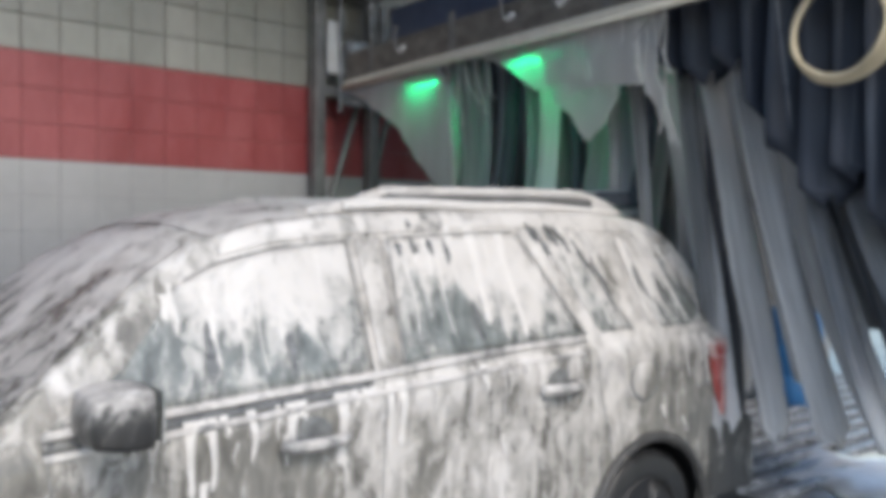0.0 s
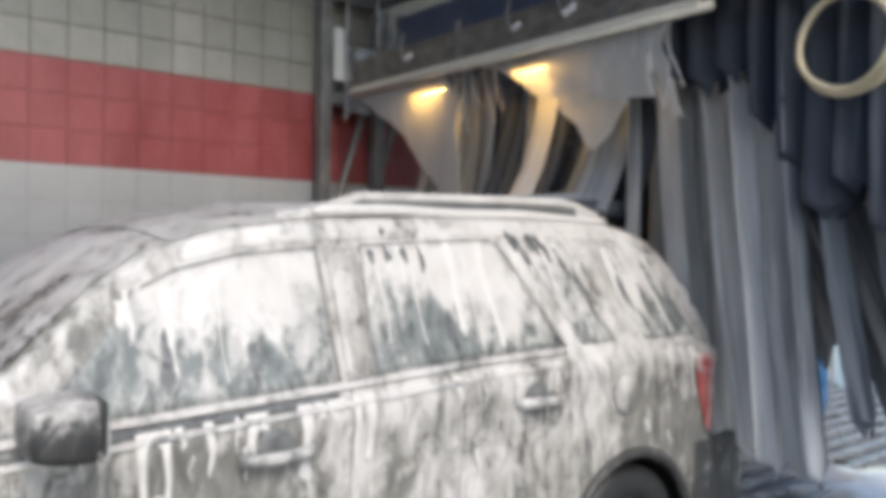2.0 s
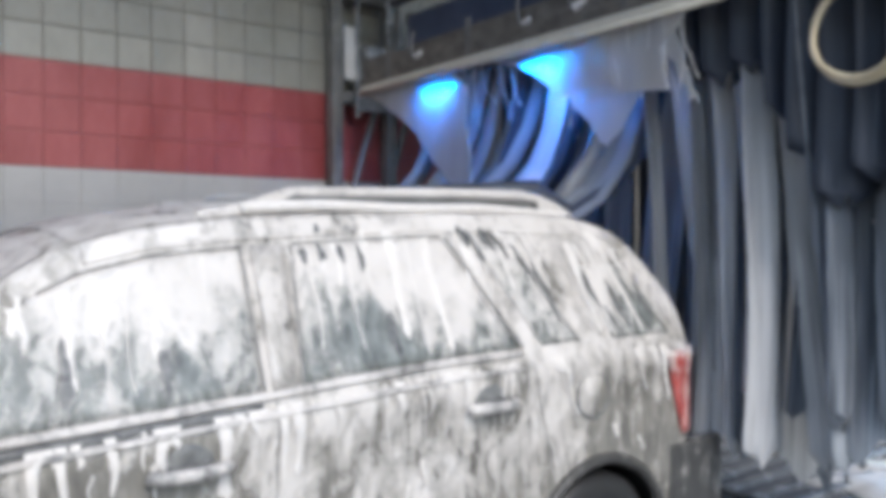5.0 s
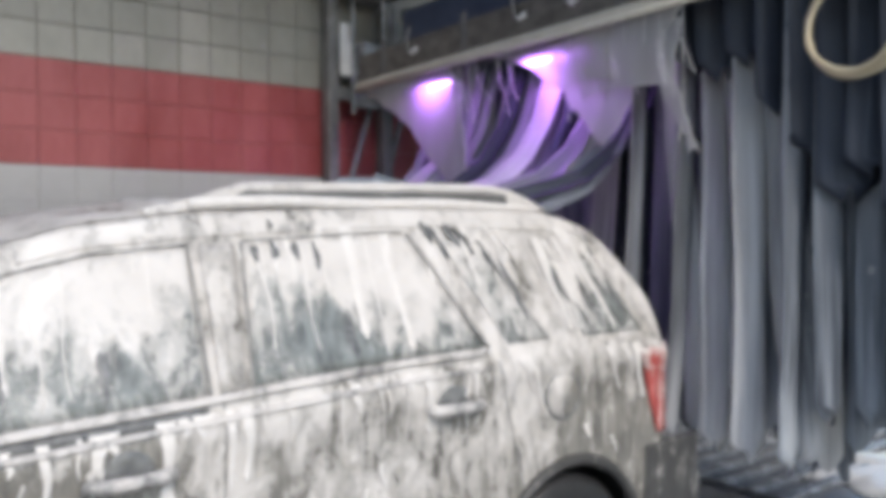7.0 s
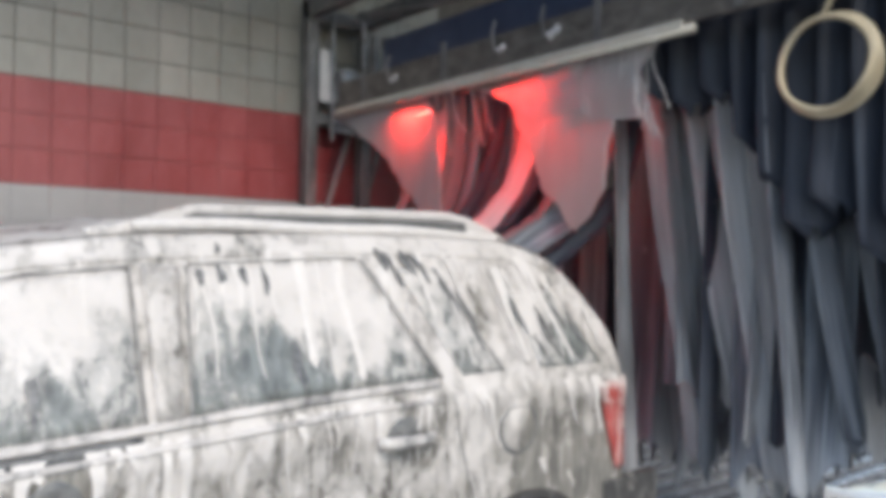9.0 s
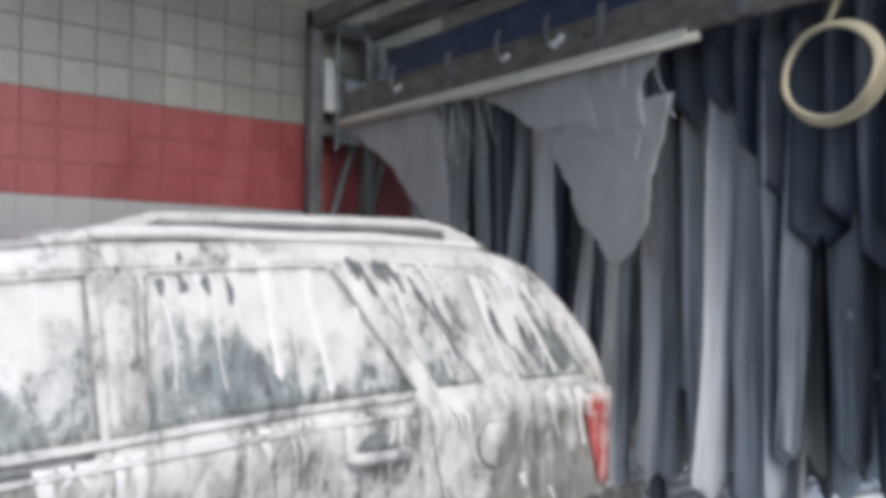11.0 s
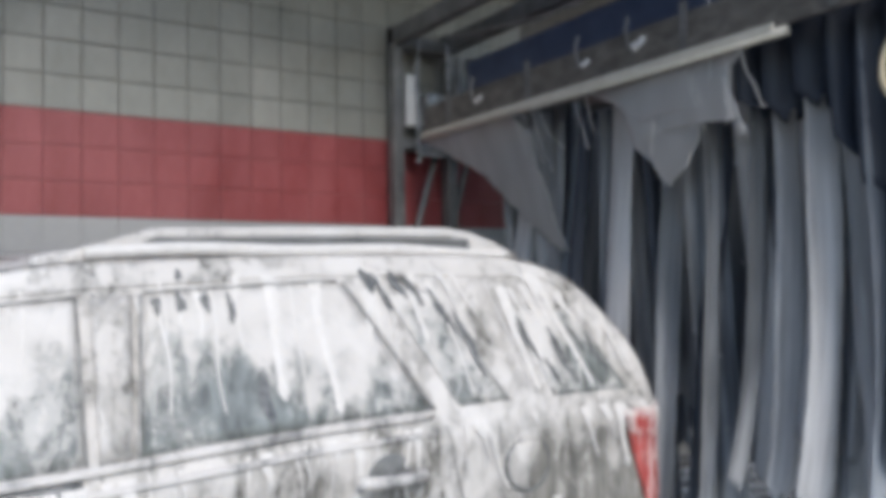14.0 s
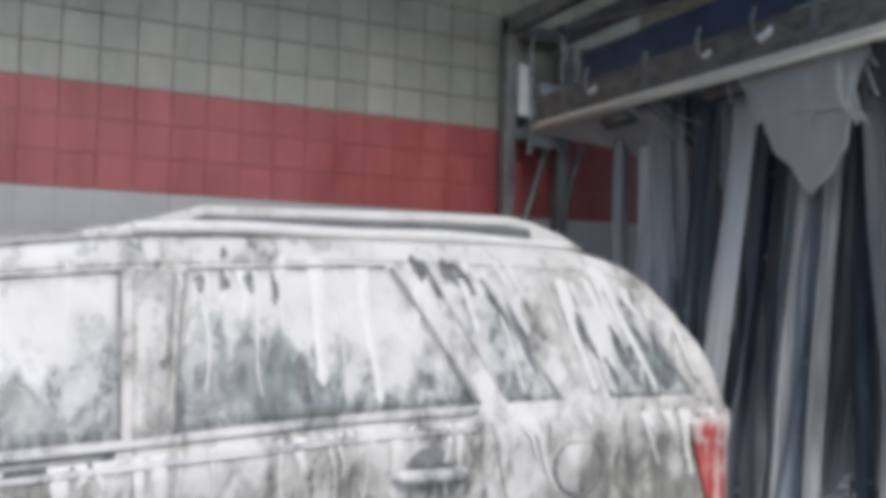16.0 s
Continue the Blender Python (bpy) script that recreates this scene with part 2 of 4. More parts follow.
# ---- builders ----
def thing(name, label, category, group="", kind="", at=(0, 0, 0)):
    ob = new(name)
    ob.location = at
    return tagged(ob, label, category, group, kind)


def mesh_of(bm, name, material, smooth=False):
    bmesh.ops.recalc_face_normals(bm, faces=bm.faces)
    me = bpy.data.meshes.new(name)
    bm.to_mesh(me)
    bm.free()
    me.materials.append(material)
    if smooth:
        for p in me.polygons:
            p.use_smooth = True
    return me


def part(name, bm, material, parent=None, label="", smooth=False):
    ob = new(name, mesh_of(bm, name, material, smooth))
    ob.parent = parent
    return tagged(ob, label)


def solo(name, bm, material, label="", category="", kind="", smooth=False, group=""):
    return tagged(part(name, bm, material, None, "", smooth), label, category, group, kind)


def box(x0, x1, y0, y1, z0, z1, bevel=0.0, bm=None):
    out = bm or bmesh.new()
    r = bmesh.ops.create_cube(out, size=1)
    vs = r["verts"]
    for v in vs:
        v.co = Vector(((x0 + x1) / 2 + v.co.x * (x1 - x0), (y0 + y1) / 2 + v.co.y * (y1 - y0), (z0 + z1) / 2 + v.co.z * (z1 - z0)))
    if bevel:
        es = list({e for v in vs for e in v.link_edges})
        bmesh.ops.bevel(out, geom=es, offset=bevel, segments=2, affect="EDGES", profile=0.6)
    return out


def tube(path, radius, sides=10, bm=None, closed=False):
    """A round tube along a list of points."""
    out = bm or bmesh.new()
    pts = [Vector(p) for p in path]
    rings = []
    k = len(pts)
    for i, p in enumerate(pts):
        a = pts[(i - 1) % k] if closed or i else p
        b = pts[(i + 1) % k] if closed or i < k - 1 else p
        t = (b - a).normalized()
        side = t.cross(Vector((0, 0, 1)))
        if side.length < 0.05:
            side = t.cross(Vector((1, 0, 0)))
        side.normalize()
        up = side.cross(t)
        r = radius(i / max(1, k - 1)) if callable(radius) else radius
        rings.append([out.verts.new(p + (side * math.cos(q) + up * math.sin(q)) * r)
                      for q in (2 * math.pi * j / sides for j in range(sides))])
    for i in range(k if closed else k - 1):
        a, b = rings[i], rings[(i + 1) % k]
        for j in range(sides):
            out.faces.new((a[j], a[(j + 1) % sides], b[(j + 1) % sides], b[j]))
    if not closed:
        out.faces.new(rings[0])
        out.faces.new(rings[-1][::-1])
    return out


def lathe(profile, sides=32, bm=None):
    """A body turned round z from (radius, height) pairs, closed at both ends."""
    out = bm or bmesh.new()
    rings = [[out.verts.new((r * math.cos(a), r * math.sin(a), z)) for a in (2 * math.pi * j / sides for j in range(sides))]
             for r, z in profile]
    for a, b in zip(rings, rings[1:]):
        for j in range(sides):
            out.faces.new((a[j], a[(j + 1) % sides], b[(j + 1) % sides], b[j]))
    out.faces.new(rings[0][::-1])
    out.faces.new(rings[-1])
    return out


def sheet(fn, nu, nv, thick=0.0):
    """A grid from fn(u, v) -> point; thick gives it a back."""
    bm = bmesh.new()
    g = [[bm.verts.new(fn(i / nu, j / nv)) for j in range(nv + 1)] for i in range(nu + 1)]
    for i in range(nu):
        for j in range(nv):
            bm.faces.new((g[i][j], g[i + 1][j], g[i + 1][j + 1], g[i][j + 1]))
    if thick:
        bmesh.ops.recalc_face_normals(bm, faces=bm.faces)
        bmesh.ops.solidify(bm, geom=bm.faces[:], thickness=thick)
    return bm


def curve_at(table):
    """A function that glides between (x, value) pairs."""
    xs, ys = zip(*table)
    return lambda x: float(np.interp(x, xs, ys))


# ---- the bay ----
WALL_Y, PITCH, BAND_TOP, COL_X = 5.0, 0.2005, 2.578, 1.19
solo("ground", box(-40, 60, -60, 40, -0.3, 0.0), M_FLOOR, "wet dark concrete floor of the wash bay", "floor", "structure")
solo("wall_far", box(-9, 9.5, WALL_Y + 0.012, WALL_Y + 0.25, 0, 4.4), M_GROUT, "tiled wall with a red band", "wall", "structure")
# invented end wall; its opening is there to brighten the far floor
bm = box(9.5, 9.75, 4.75, 5.25, 0, 4.4)
box(9.5, 9.75, -1.2, 4.75, 3.0, 4.4, 0, bm)
solo("wall_end", bm, M_PLASTER, "added end wall with an invented opening that lets daylight in", "wall", "structure")
# unseen roof slab added to shade the bay; two openings let daylight in
bm = box(2.3, 5.0, 0.2, 5.25, 4.4, 4.6)
box(5.0, 9.75, 0.2, 1.4, 4.4, 4.6, 0, bm)
box(5.0, 9.75, 3.6, 5.25, 4.4, 4.6, 0, bm)
box(9.0, 9.75, 1.4, 3.6, 4.4, 4.6, 0, bm)
box(-9, 2.3, 0.2, 1.4, 4.4, 4.6, 0, bm)
box(-9, 2.3, 3.3, 5.25, 4.4, 4.6, 0, bm)
box(-9, -6, 1.4, 3.3, 4.4, 4.6, 0, bm)
solo("ceiling", bm, M_CEIL, "unseen grey ceiling added to shade the bay, with openings for light", "ceiling", "structure")
solo("column", box(-9, -8.7, 0.2, 0.5, 0, 4.4, 0.02), M_PLASTER, "plain column carrying the roof", "column", "structure")
solo("column", box(9.2, 9.5, 0.2, 0.5, 0, 4.4, 0.02), M_PLASTER, "plain column carrying the roof", "column", "structure")

# ---- the car ----
CAR_Y = 2.12
CAR_W = 1.8
TOP = curve_at(((-2.80, 0.62), (-2.76, 0.78), (-2.66, 0.9), (-2.4, 0.97), (-1.95, 1.06), (-1.85, 1.12), (-1.5, 1.43), (-1.32, 1.54), (-1.15, 1.59), (-0.8, 1.635),
                (-0.2, 1.655), (0.45, 1.66), (0.62, 1.652), (0.74, 1.628), (0.84, 1.59), (0.92, 1.535), (0.99, 1.46), (1.07, 1.355), (1.16, 1.22), (1.24, 1.09), (1.28, 0.98), (1.32, 0.8), (1.34, 0.62)))
BELT = curve_at(((-2.6, 0.95), (-1.9, 1.06), (-1.5, 1.085), (-0.9, 1.115), (-0.2, 1.155), (0.4, 1.165), (1.4, 1.155)))


def side_y(x, z):
    """How far the car's side lies in from its widest plane."""
    b = BELT(x)
    low = 0.05 * max(0.0, (0.62 - z) / 0.4) ** 2
    crease = 0.012 * math.exp(-((z - (b - 0.1)) / 0.05) ** 2)
    shoulder = 0.018 * max(0.0, min(1.0, (z - b + 0.06) / 0.06))
    tumble = max(0.0, z - b) * 0.40 + 0.35 * max(0.0, z - b - 0.36) ** 1.5
    rear = 3.6 * max(0.0, x - 1.06) ** 2
    front = 0.10 * max(0.0, -1.5 - x) ** 2.2
    return 0.02 + low - crease + shoulder + tumble + rear + front


def side_patch(x0, x1, z0, z1, proud=0.006, nu=14, nv=8, far=False, thick=0.004):
    """A panel that follows the car's side. x0, x1 depend on height (0..1), z0, z1 on x."""
    def fn(u, v):
        x = x0(v) + (x1(v) - x0(v)) * u
        z = z0(x) + (z1(x) - z0(x)) * v
        y = side_y(x, z) - proud
        return (x, CAR_W - y if far else y, z)
    return sheet(fn, nu, nv, thick)


def lerp(a, b):
    return lambda v: a + (b - a) * v


WHEELS_X = (0.57, -2.0)
ARCH_R, WHEEL_R = 0.385, 0.325


def car_body():
    bm = bmesh.new()
    xs = list(np.linspace(-2.8, -2.6, 6)) + list(np.linspace(-2.56, 0.96, 90)) + list(np.linspace(0.98, 1.34, 22))
    ns, nr = 40, 12
    rows = []
    for x in xs:
        top = TOP(x)
        z0 = 0.27
        half = []
        for k in range(ns + 1):
            z = z0 + (top - z0) * k / ns
            half.append((side_y(x, z), z))
        y_top = half[-1][0]
        mid = CAR_W / 2
        crown = 0.05
        over = []
        for k in range(1, nr):
            f = k / nr
            y = y_top + (CAR_W - 2 * y_top) * f
            over.append((y, top + crown * (1 - abs(2 * f - 1) ** 2.4)))
        ring = half + over + [(CAR_W - y, z) for y, z in reversed(half)]
        rows.append([bm.verts.new((x, y, z)) for y, z in ring])
    for a, b in zip(rows, rows[1:]):
        for k in range(len(a) - 1):
            cx = (a[k].co.x + b[k].co.x) / 2
            cz = (a[k].co.z + a[k + 1].co.z) / 2
            side = k < ns or k >= len(a) - 1 - ns
            if side and any(math.hypot(cx - wx, cz - WHEEL_R) < ARCH_R - 0.015 for wx in WHEELS_X):
                continue
            bm.faces.new((a[k], b[k], b[k + 1], a[k + 1]))
    for end in (rows[0], rows[-1]):
        n_end = len(end)
        for k in range(n_end // 2 - 1):
            bm.faces.new((end[k], end[k + 1], end[n_end - 2 - k], end[n_end - 1 - k]))
    return bm


def tongue(bm, x, z, length, width, slant, thick, r):
    """One run of foam down the side, with a swollen foot."""
    n_seg = max(6, int(length / 0.022))
    wob, ph = r.uniform(0.002, 0.008), r.uniform(0, 6)
    prev = None
    for k in range(n_seg + 1):
        v = k / n_seg
        zz = z - length * v
        xx = x + slant * length * v + wob * math.sin(6 * v + ph)
        w = width * (1.25 - 0.75 * v + 0.45 * math.exp(-((v - 0.93) / 0.06) ** 2)) * (0.25 if k == n_seg else 1)
        h = thick * (0.5 + 0.6 * math.exp(-((v - 0.92) / 0.1) ** 2)) * (0.2 if k in (0, n_seg) else 1)
        ring = []
        for q in (-1.0, -0.6, 0.0, 0.6, 1.0):
            px = xx + q * w * 0.5
            ring.append(bm.verts.new((px, side_y(px, zz) - 0.0075 - h * (1 - q * q), zz)))
        if prev:
            for a in range(4):
                bm.faces.new((prev[a], prev[a + 1], ring[a + 1], ring[a]))
        prev = ring


def foam_runs():
    bm, r = bmesh.new(), random.Random(11)
    for k in range(135):
        x = r.uniform(-1.62, 1.12)
        slant = r.uniform(-0.02, 0.06) if x < 0.2 else r.uniform(0.15, 0.45)
        start = r.choice((0, 0, 1, 1, 1, 2))
        if start == 0:
            z = TOP(x) - r.uniform(0.04, 0.12)
            if z < BELT(x) + 0.15:
                continue
            length = min(0.05 + 0.4 * r.random() ** 1.5, z - BELT(x) - 0.03)
        elif start == 1:
            z, length = BELT(x) - 0.035, 0.04 + 0.2 * r.random() ** 1.6
        else:
            z, length = r.uniform(0.75, 1.0), r.uniform(0.05, 0.14)
        if any(math.hypot(x - wx, z - length - WHEEL_R) < ARCH_R + 0.05 for wx in WHEELS_X):
            continue
        tongue(bm, x, z, length, 0.007 + 0.03 * r.random() ** 2.2, slant, r.uniform(0.002, 0.006), r)
    return bm


def build_car():
    car = thing("car", "dark estate car covered in running white soap foam", "car")
    part("body", car_body(), M_PAINT, car, "dark paint under white running foam", True)
    # roof skin, foamed all over
    def roof_fn(u, v):
        x = -1.3 + 2.2 * u
        top = TOP(x)
        y0 = side_y(x, top)
        f = 0.0 + v
        y = y0 + (CAR_W - 2 * y0) * f
        return (x, y, top + 0.05 * (1 - abs(2 * f - 1) ** 2.4) + 0.006)
    part("roof", sheet(roof_fn, 40, 24), M_ROOF, car, "roof under a thick layer of foam", True)
    part("floor_pan", box(-2.7, 1.4, 0.12, CAR_W - 0.12, 0.22, 0.34), M_TYRE, car)
    for far in (False, True):
        def add(name, *a, m=M_GLASS, label="", **k):
            return part(name, side_patch(*a, far=far, **k), m, car, label, True)
        belt = lambda x: BELT(x) + 0.012
        gl_top = curve_at(((-1.85, 1.13), (-1.5, 1.375), (-1.3, 1.47), (-1.1, 1.515), (-0.8, 1.54), (-0.2, 1.57), (0.1, 1.57), (0.9, 1.555)))
        add("cantrail", lambda v: -1.28, lambda v: 0.86, lambda x: min(gl_top(x) + 0.02, TOP(x) - 0.05), lambda x: TOP(x) - 0.002, m=M_ROOF, nu=40, nv=6, proud=0.004)
        add("front_window", lerp(-1.78, -1.42), lerp(-0.83, -0.835), belt, gl_top, nu=26, nv=12, label="foam-streaked front side window")
        add("rear_window", lerp(-0.70, -0.66), lerp(0.16, -0.07), belt, gl_top, nu=20, nv=12, label="foam-streaked rear door window")
        add("quarter_window", lerp(0.27, 0.07), lerp(0.46, 0.24), belt, lambda x: 1.545, nu=10, nv=12, label="small foam-streaked quarter window")
        add("corner_window", lerp(0.66, 0.58), lerp(1.0, 0.86), belt, lambda x: 1.46, nu=10, nv=12, label="foam-covered rear corner glass")
        add("belt_moulding", lambda v: -1.8, lambda v: 0.16, lambda x: BELT(x) - 0.014, lambda x: BELT(x) + 0.006, m=M_RAIL, nu=30, nv=2, proud=0.014, thick=0.012, label="foam-laden belt moulding")
        # raised strip, painted dark where the gap between the mouldings goes
        add("belt_gap", lambda v: -1.8, lambda v: -0.84, lambda x: BELT(x) - 0.046, lambda x: BELT(x) - 0.016, m=M_BARE_RECESS, nu=24, nv=2, proud=0.004, thick=0.003, label="strip painted dark for the gap under the belt moulding")
        add("trim_line", lambda v: -1.8, lambda v: 0.16, lambda x: BELT(x) - 0.066, lambda x: BELT(x) - 0.048, m=M_RAIL, nu=30, nv=2, proud=0.010, thick=0.008, label="thin foam-laden trim line")
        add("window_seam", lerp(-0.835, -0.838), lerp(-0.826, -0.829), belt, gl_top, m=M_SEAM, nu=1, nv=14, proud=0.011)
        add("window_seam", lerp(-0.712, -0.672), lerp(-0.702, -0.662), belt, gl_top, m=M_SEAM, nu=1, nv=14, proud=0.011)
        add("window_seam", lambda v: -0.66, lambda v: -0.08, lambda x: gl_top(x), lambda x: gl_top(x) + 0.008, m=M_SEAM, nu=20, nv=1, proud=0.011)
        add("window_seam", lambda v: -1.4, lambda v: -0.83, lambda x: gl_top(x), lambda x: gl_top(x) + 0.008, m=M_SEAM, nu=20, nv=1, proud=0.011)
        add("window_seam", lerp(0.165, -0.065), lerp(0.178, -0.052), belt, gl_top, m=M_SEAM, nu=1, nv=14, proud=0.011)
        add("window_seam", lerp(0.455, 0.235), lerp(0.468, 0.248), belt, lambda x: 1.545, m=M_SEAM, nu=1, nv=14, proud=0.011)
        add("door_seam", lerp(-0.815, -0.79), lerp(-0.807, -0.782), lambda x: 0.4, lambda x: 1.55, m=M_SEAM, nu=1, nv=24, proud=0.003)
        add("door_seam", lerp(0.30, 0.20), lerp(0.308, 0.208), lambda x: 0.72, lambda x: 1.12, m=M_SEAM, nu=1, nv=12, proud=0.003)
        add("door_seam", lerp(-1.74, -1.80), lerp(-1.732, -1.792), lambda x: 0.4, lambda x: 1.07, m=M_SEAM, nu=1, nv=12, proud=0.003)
        add("pillar_trim", lerp(-0.80, -0.80), lerp(-0.72, -0.69), belt, gl_top, m=M_PAINT, nu=4, nv=8, proud=0.008)
        lamp = add("tail_lamp", lerp(1.07, 0.95), lerp(1.315, 1.24), lambda x: 0.74, lambda x: 1.10, m=M_LAMP, nu=10, nv=12, proud=0.016, thick=0.014, label="red rear lamp with foam on it")
        add("sill", lambda v: -1.55, lambda v: 0.22, lambda x: 0.28, lambda x: 0.42, m=M_BLACK, nu=20, nv=3, proud=0.012, thick=0.01)
        sgn = -1 if far else 1
        y_face = CAR_W if far else 0.0
        for hx, hz in ((0.0, 0.99), (-1.06, 0.945)):
            yy = lambda d: y_face + sgn * (side_y(hx, hz) - d)
            # bulging disc; the recess's shade is put into its dark colour
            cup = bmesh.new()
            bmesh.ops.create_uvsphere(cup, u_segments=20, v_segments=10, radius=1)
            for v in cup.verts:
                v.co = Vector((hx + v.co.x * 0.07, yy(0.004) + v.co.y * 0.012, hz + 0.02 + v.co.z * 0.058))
            cupo = part("handle_cup", cup, M_BARE_RECESS, car, "dark disc painted as the shaded recess behind a door handle", True)
            bar = tube([(hx + k, yy(0.018 + 0.034 * math.sin(math.pi * (k + 0.11) / 0.22) ** 0.5), hz) for k in np.linspace(-0.11, 0.11, 11)], 0.02, 8)
            part("door_handle", bar, M_RAIL, cupo, "foam-flecked door handle", True)
        if not far:
            ring = lathe(((0.001, 0), (0.082, 0), (0.086, 0.004), (0.082, 0.008), (0.001, 0.008)), 36)
            for v in ring.verts:
                v.co = Vector((0.52 + v.co.x, side_y(0.52, 0.965) - v.co.z, 0.965 + v.co.y))
            part("fuel_flap", ring, M_PAINT, car, "round fuel flap", True)
            rim = tube([(0.52 + 0.088 * math.cos(a), side_y(0.52, 0.965) - 0.002, 0.965 + 0.088 * math.sin(a)) for a in np.linspace(0, 2 * math.pi, 33)[:-1]], 0.008, 6, None, True)
            part("flap_gap", rim, M_BARE_RECESS, car)
        # roof rail with two feet
        ry = y_face + sgn * 0.30
        rail = [(-0.93, 1.636), (-0.9, 1.642), (-0.8, 1.665), (-0.7, 1.695), (-0.61, 1.722), (-0.3, 1.734), (0.1, 1.742), (0.4, 1.744), (0.5, 1.732), (0.6, 1.70), (0.7, 1.655)]
        bm = tube([(x, ry, z) for x, z in rail], 0.019, 10)
        for v in bm.verts:
            v.co.y = ry + (v.co.y - ry) * 0.8
            v.co.z -= 0.006
            v.co += Vector(noise.noise_vector(v.co * 14)) * 0.006
        rr = part("roof_rail", bm, M_RAIL, car, "roof rail coated in white foam", True)
        for wedge in (((-0.93, 1.62), (-0.68, 1.715), (-0.62, 1.72), (-0.67, 1.64)), ((0.5, 1.64), (0.47, 1.732), (0.54, 1.72), (0.72, 1.635))):
            foot = bmesh.new()
            near_side = [foot.verts.new((x, ry - 0.016, z)) for x, z in wedge]
            far_side = [foot.verts.new((x, ry + 0.016, z)) for x, z in wedge]
            foot.faces.new(near_side)
            foot.faces.new(far_side[::-1])
            for a in range(4):
                foot.faces.new((near_side[a], near_side[(a + 1) % 4], far_side[(a + 1) % 4], far_side[a]))
            bmesh.ops.bevel(foot, geom=foot.edges[:], offset=0.006, segments=2, affect="EDGES")
            part("rail_foot", foot, M_RAIL, rr)
        # dark strip added in place of the shade in the gap under the rail
        part("rail_gasket", box(-0.66, 0.5, ry - 0.012, ry + 0.012, 1.65, 1.72, 0.004), M_STEEL, rr, "dark strip standing in for the shaded gap under the rail")
        ridge = tube([(x, ry - sgn * 0.02, 1.664 + 0.004 * math.sin(9 * x) + 0.012 * math.sin(math.pi * (x + 0.8) / 1.45)) for x in np.linspace(-0.8, 0.65, 40)], 0.02, 8)
        part("foam_ridge", ridge, M_FOAM, rr, "ridge of foam along the roof rail", True)
        # wing mirror
        mir = bmesh.new()
        bmesh.ops.create_cube(mir, size=1)
        bmesh.ops.subdivide_edges(mir, edges=mir.edges[:], cuts=5, use_grid_fill=True)
        for v in mir.verts:
            p = v.co.normalized() * 0.5
            q = v.co * 0.55 + p * 0.55
            w = 0.8 + 0.25 * (q.x + 0.5)
            v.co = Vector((-1.67 + q.x * 0.15, y_face - sgn * 0.10 + q.y * 0.22, 1.12 + q.z * 0.15 * w))
        mo = part("wing_mirror", mir, M_MIRROR, car, "foam-covered wing mirror", True)
        part("mirror_arm", tube([(-1.66, y_face + sgn * 0.06, 1.05), (-1.66, y_face - sgn * 0.08, 1.07)], 0.03, 8), M_BLACK, mo)
        glass = box(-1.583, -1.577, y_face - sgn * 0.11 - 0.085, y_face - sgn * 0.11 + 0.085, 1.06, 1.185, 0.0)
        part("mirror_glass", glass, M_GLASS, mo)
        for wx in WHEELS_X:
            lip = tube([(wx + ARCH_R * math.cos(a), y_face + sgn * (side_y(wx, 0.6) - 0.004), WHEEL_R + ARCH_R * math.sin(a)) for a in np.linspace(-0.12, math.pi + 0.12, 29)], 0.024, 8)
            part("arch_lip", lip, M_BLACK, car, "black wheel-arch moulding", True)
            well = sheet(lambda u, v: (wx + (ARCH_R + 0.01) * math.cos(math.pi * u), y_face + sgn * (0.03 + 0.34 * v), WHEEL_R + (ARCH_R + 0.01) * math.sin(math.pi * u)), 24, 4)
            part("wheel_well", well, M_TYRE, car)
    part("rear_bumper", sheet(lambda u, v: (1.35 + 0.06 * math.sin(math.pi * v) - 0.9 * max(0, abs(u - 0.5) - 0.36) ** 1.0 * 1.6, 0.03 + (CAR_W - 0.06) * u, 0.36 + 0.32 * v), 40, 8, 0.03), M_BLACK, car, "black plastic rear bumper", True)
    for s in (0.0, 1.0):
        yy = 0.012 if s == 0 else CAR_W - 0.012
        part("bumper_side", box(0.99, 1.36, min(yy, yy + (0.05 if s == 0 else -0.05)), max(yy, yy + (0.05 if s == 0 else -0.05)), 0.36, 0.70, 0.02), M_BLACK, car)
    # rear and front glass lie on the sloping ends
    def slope(x0, x1, inset, lift):
        def fn(u, v):
            x = x0 + (x1 - x0) * u
            top = TOP(x)
            y0 = side_y(x, top) + inset
            f = v
            y = y0 + (CAR_W - 2 * y0) * f
            return (x + lift, y, top + 0.05 * (1 - abs(2 * (y - side_y(x, top)) / (CAR_W - 2 * side_y(x, top)) - 1) ** 2.4) + 0.006)
        return sheet(fn, 14, 16)
    part("rear_screen", slope(1.0, 1.22, 0.06, 0.004), M_GLASS, car, "foam-streaked rear window", True)
    part("windscreen", slope(-1.9, -1.36, 0.05, -0.003), M_SCREEN, car, "foamy windscreen", True)
    part("hood", slope(-2.6, -1.98, 0.04, -0.002), M_ROOF, car, "bonnet under foam", True)
    foam = part("foam_run", foam_runs(), M_FOAM, car, "running tongues of white foam", True)
    tagged(foam, kind="stuff")
